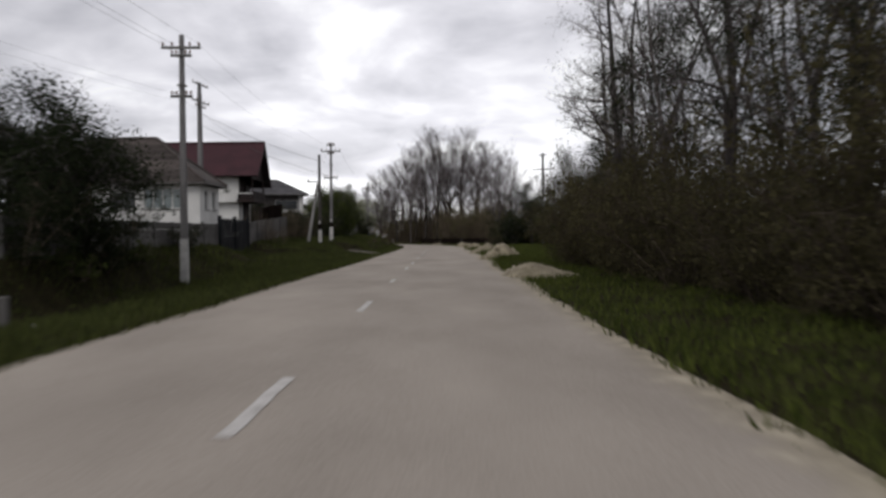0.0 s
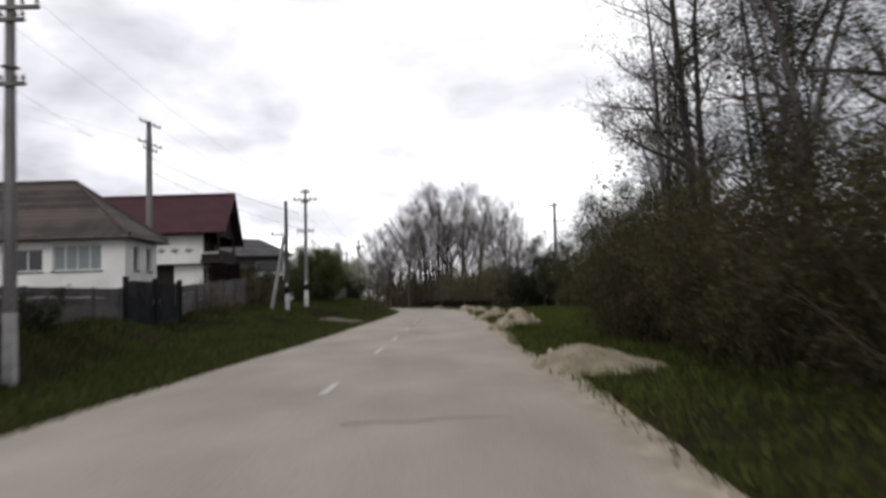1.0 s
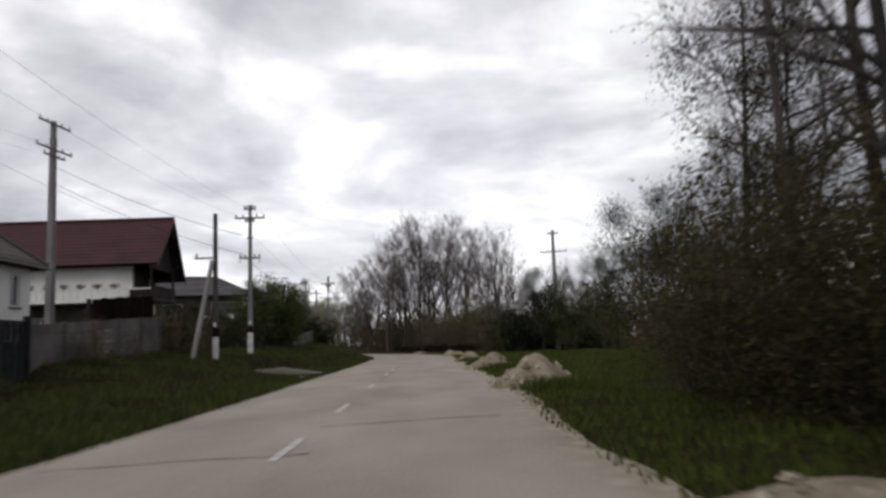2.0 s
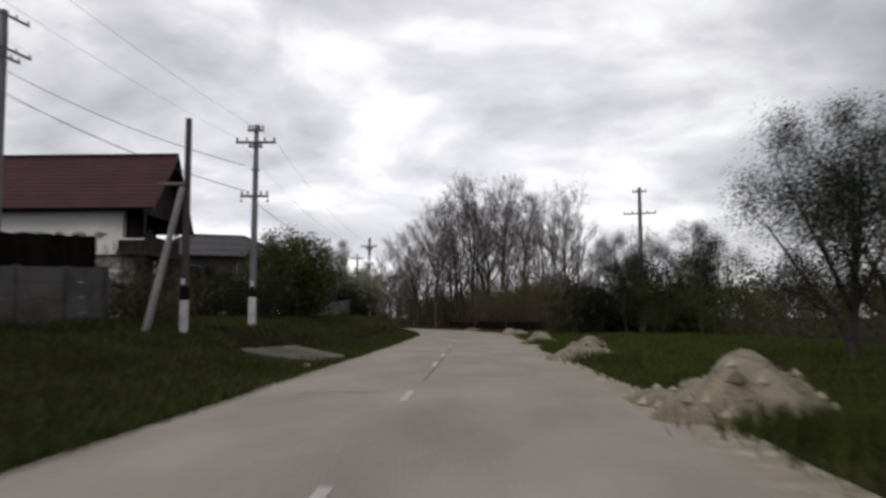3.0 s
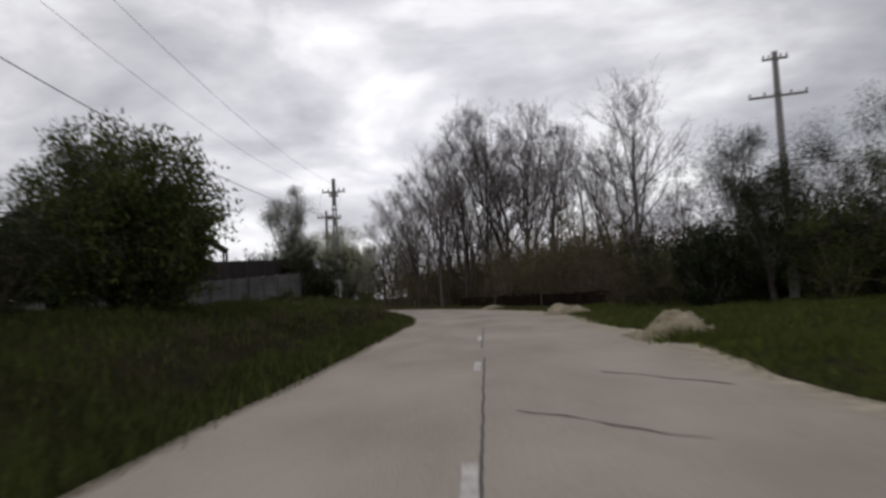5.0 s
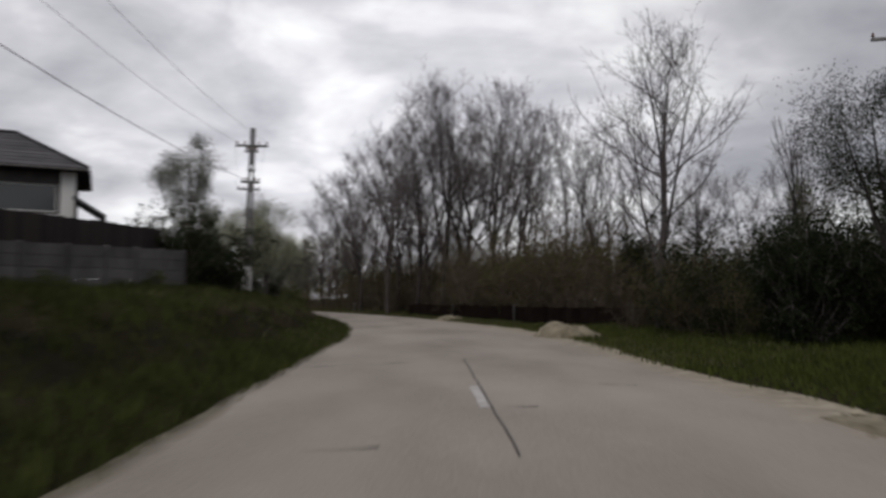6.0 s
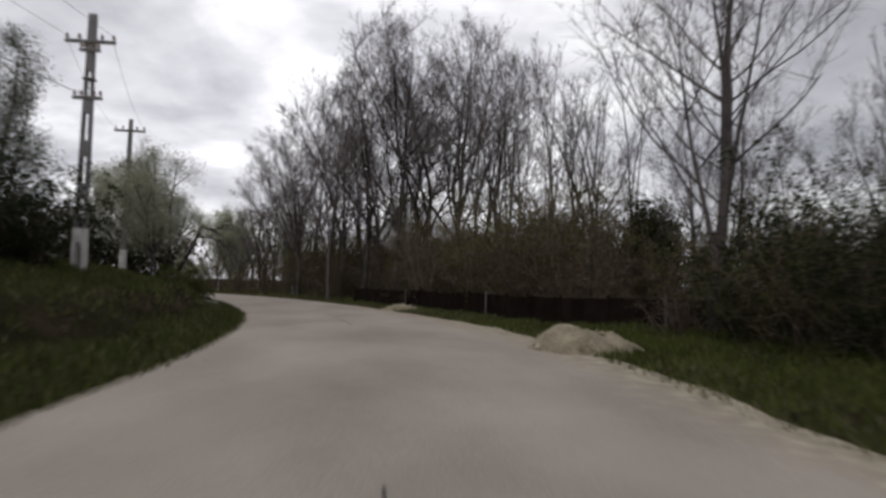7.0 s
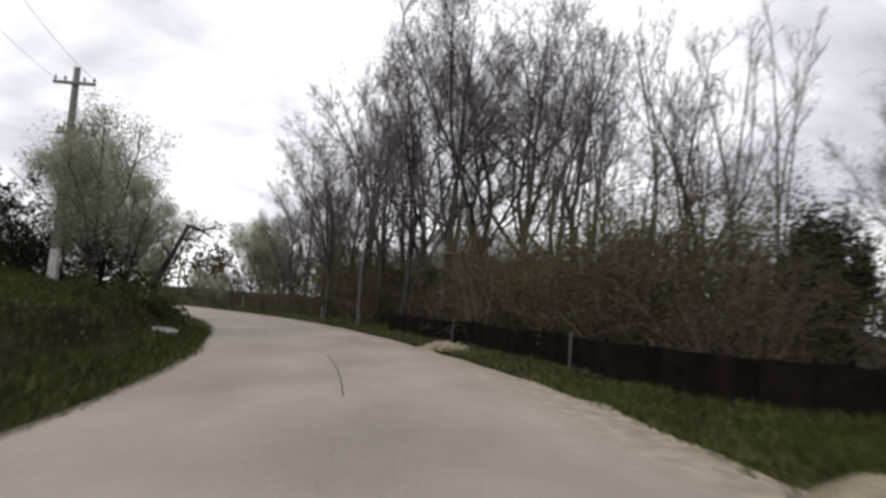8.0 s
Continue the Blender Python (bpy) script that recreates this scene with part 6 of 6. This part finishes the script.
def snag():
    x, y = -12.9, 132.6
    t = thing("broken_snag", (x, y, ground_at(x, y)), 0, "leaning dead tree with its broken top bent over", "dead tree")
    rows = [((0, 0, -0.3), (0.5, 0, 0.9), 0.15, 0.13), ((0.5, 0, 0.9), (1.1, 0, 2.1), 0.13, 0.11), ((1.1, 0, 2.1), (1.6, 0, 3.2), 0.11, 0.09)]
    v, f = tubes([(*a, *b, r0, r1) for a, b, r0, r1 in rows], 7)
    under("trunk", mesh("trunk", v, f, M_BARK, True), t)
    rng = np.random.default_rng(6)
    rows = [((1.6, 0, 3.2), (2.15, 0.1, 2.98), 0.08, 0.05), ((2.15, 0.1, 2.98), (2.7, 0.1, 2.72), 0.05, 0.02), ((1.3, 0, 2.6), (2.1, 0, 2.6), 0.06, 0.03), ((2.1, 0, 2.6), (2.6, 0.1, 2.35), 0.03, 0.012), ((2.15, 0.1, 2.98), (3.0, 0.2, 3.4), 0.045, 0.012), ((2.5, 0.1, 3.15), (3.1, 0.1, 3.1), 0.03, 0.01), ((0.9, 0, 1.9), (0.2, 0.1, 2.8), 0.07, 0.03), ((0.25, 0, 0.4), (-0.5, 0, 1.2), 0.08, 0.04)]
    segs = [(*a, *b, r0, r1) for a, b, r0, r1 in rows]
    for a, b, r0, r1 in rows:
        for _ in range(9):
            p = np.array(a) + (np.array(b) - a) * rng.uniform(0, 1)
            q = p + rng.normal(size=3) * 0.4
            segs.append((*p, *q, 0.012, 0.005))
    v, f = tubes(segs, 5)
    tagged(under("broken_top", mesh("broken_top", v, f, M_BARK), t), kind="stuff")


snag()


# ---- far woods on the skyline ----
def far_wood(name, x0, x1, y, n, h, seed, label):
    rng = np.random.default_rng(seed)
    segs, places = [], []
    for i in range(n):
        x, yy, hh = rng.uniform(x0, x1), y + rng.uniform(-14, 14), h * rng.uniform(0.55, 1.1)
        z = ground_at(x, yy)
        segs.append((x, yy, z - 0.5, x + rng.normal() * 0.4, yy, z + hh * 0.9, 0.16, 0.04))
        for _ in range(9):
            a, t = rng.uniform(0, 6.28), rng.uniform(0.3, 0.95)
            e = np.array([x + math.cos(a) * hh * 0.2, yy + math.sin(a) * hh * 0.2, z + hh * min(1.0, t + 0.2)])
            segs.append((x, yy, z + hh * t, *e, 0.05, 0.015))
        c = np.array([x, yy, z + hh * 0.55])
        places.append(c + rng.normal(size=(150, 3)) * np.array([hh * 0.17, hh * 0.17, hh * 0.24]))
    p = np.concatenate(places)
    p[:, 2] = np.maximum(p[:, 2], 0.2)
    v0, f0 = tubes(segs, 4)
    v1, f1 = cards(p, 0.42, rng)
    t = thing(name, ((x0 + x1) / 2, y, 0), 0, label, "woodland", kind="stuff")
    o = np.array([(x0 + x1) / 2, y, 0])
    tagged(under("trunks", mesh("trunks", v0 - o, f0, M_BRUSH), t), kind="stuff")
    tagged(under("foliage", mesh("foliage", v1 - o, f1, M_DEAD if seed % 2 else M_BUD), t), kind="stuff")


far_wood("far_wood", 8, 120, 185, 90, 10, 81, "distant brown bare woodland on the skyline")
far_wood("far_wood", 34, 130, 135, 60, 7, 82, "distant olive scrub beyond the meadow")
far_wood("far_wood", -130, -28, 205, 80, 9, 83, "distant brown woodland behind the village")
far_wood("far_wood", -30, 30, 225, 45, 10, 84, "distant olive woodland beyond the bend")


# ---- grass ----
def grass(name, count, s0, s1, y0, y1, tall, seed, label, mat):
    rng = np.random.default_rng(seed)
    keep = CENTRE[(CENTRE[:, 1] > y0) & (CENTRE[:, 1] < y1)]
    side = RIGHT[(CENTRE[:, 1] > y0) & (CENTRE[:, 1] < y1)]
    k = rng.integers(0, len(keep), count)
    s = s0 + (s1 - s0) * rng.uniform(0, 1, count) ** 1.3
    p = keep[k] + side[k] * s[:, None] + rng.normal(size=(count, 2)) * 0.2
    patch = 0.5 + 0.5 * np.sin(p[:, 0] * 0.9 + 1.7 * np.sin(p[:, 1] * 0.35)) * np.sin(p[:, 1] * 0.6 + 0.5 * p[:, 0])
    off, _ = aside(p[:, 0], p[:, 1])
    edge = np.where(off < 0, half_left(p[:, 1]), HALF)
    ok = (np.abs(off) > edge - 0.02 - 0.12 * patch * (off < 0)) & (rng.uniform(size=count) < 0.6 + 0.4 * patch)
    sand = HALF + np.interp(p[:, 1], [40, 46, 53, 60, 66, 74, 80, 86, 92, 103, 112], [0.0, 0.35, 0.4, 0.35, 0.2, 0.1, 0.7, 0.7, 0.2, 0.6, 0.7])
    ok &= (off < 0) | (rng.uniform(size=count) < np.clip((off - sand) / 0.55, 0, 1) ** 1.5)
    # the scarp of the bank is mostly bare earth
    scarp = (off < 0) & (p[:, 1] > 74) & (np.abs(-off - edge - 2.15 - 0.25 * np.sin(0.9 * p[:, 1])) < 0.6)
    ok &= ~scarp | (rng.uniform(size=count) < 0.4)
    inside = np.ones(count, bool)
    for (ax, ay), (bx, by) in zip(CROSSING, CROSSING[1:] + CROSSING[:1]):
        inside &= (bx - ax) * (p[:, 1] - ay) - (by - ay) * (p[:, 0] - ax) > 0.1
    ok &= ~inside
    p, patch = p[ok], patch[ok]
    n = len(p)
    z = land(p[:, 0], p[:, 1]) - 0.02
    h = tall * rng.uniform(0.35, 1.0, n) * (0.75 + 0.4 * patch)
    a = rng.uniform(0, 6.28, n)
    w = rng.uniform(0.012, 0.028, n)
    lean = rng.normal(size=(n, 2)) * 0.3 * h[:, None]
    b0 = np.column_stack([p[:, 0] - np.cos(a) * w, p[:, 1] - np.sin(a) * w, z])
    b1 = np.column_stack([p[:, 0] + np.cos(a) * w, p[:, 1] + np.sin(a) * w, z])
    tip = np.column_stack([p + lean, z + h])
    v = np.stack([b0, b1, tip], 1).reshape(-1, 3)
    ob = new(name, mesh(name, v, np.arange(3 * n).reshape(-1, 3), mat))
    tagged(ob, label, "grass", kind="stuff")


grass("verge_grass", 150000, -3.5, -11.0, 2, 130, 0.30, 91, "uneven dark green grass on the bank", M_VERGE)
grass("verge_grass", 60000, 3.5, 8.0, 2, 118, 0.24, 92, "green grass between road and thicket", M_GRASS)
grass("meadow_grass", 70000, 6.0, 20.0, 50, 112, 0.28, 93, "green grass of a small roadside meadow", M_GRASS)


def weeds(x, y, seed):
    """Coarse grass grown up in front of a heap."""
    rng = np.random.default_rng(seed)
    n = 900
    px, py = x + rng.normal(size=n) * 0.55, y + rng.normal(size=n) * 0.4
    z = land(px, py) - 0.02
    h, a, w = rng.uniform(0.15, 0.5, n), rng.uniform(0, 6.28, n), rng.uniform(0.012, 0.024, n)
    o = np.array([x, y, ground_at(x, y)])
    b0 = np.column_stack([px - np.cos(a) * w, py - np.sin(a) * w, z])
    b1 = np.column_stack([px + np.cos(a) * w, py + np.sin(a) * w, z])
    tip = np.column_stack([px + rng.normal(size=n) * 0.1, py + rng.normal(size=n) * 0.1, z + h])
    t = new("grass_tuft", mesh("grass_tuft", np.stack([b0, b1, tip], 1).reshape(-1, 3) - o, np.arange(3 * n).reshape(-1, 3), M_GRASS))
    t.location = o
    tagged(t, "tuft of coarse green grass before a spoil heap", "grass", "grass tufts", kind="stuff")


for i, (x, y) in enumerate([(4.3, 47.2), (4.6, 46.6), (4.3, 63.1), (4.5, 62.4), (4.0, 81.1)]):
    weeds(x, y, 300 + i)
grass("verge_grass", 12000, 3.8, 9.0, 112, 165, 0.26, 94, "grass outside the bend", M_GRASS)
grass("dry_grass", 26000, 3.6, 8.5, 92, 160, 0.22, 96, "dry straw and olive grass between road and black fence", M_DRY)
grass("dry_grass", 24000, 3.8, 30.0, 148, 196, 0.55, 97, "tall dry grass beyond the bend", M_DRY)
grass("dry_grass", 17000, -3.4, -9.0, 96, 140, 0.24, 98, "dry olive grass on the bank", M_DRY)
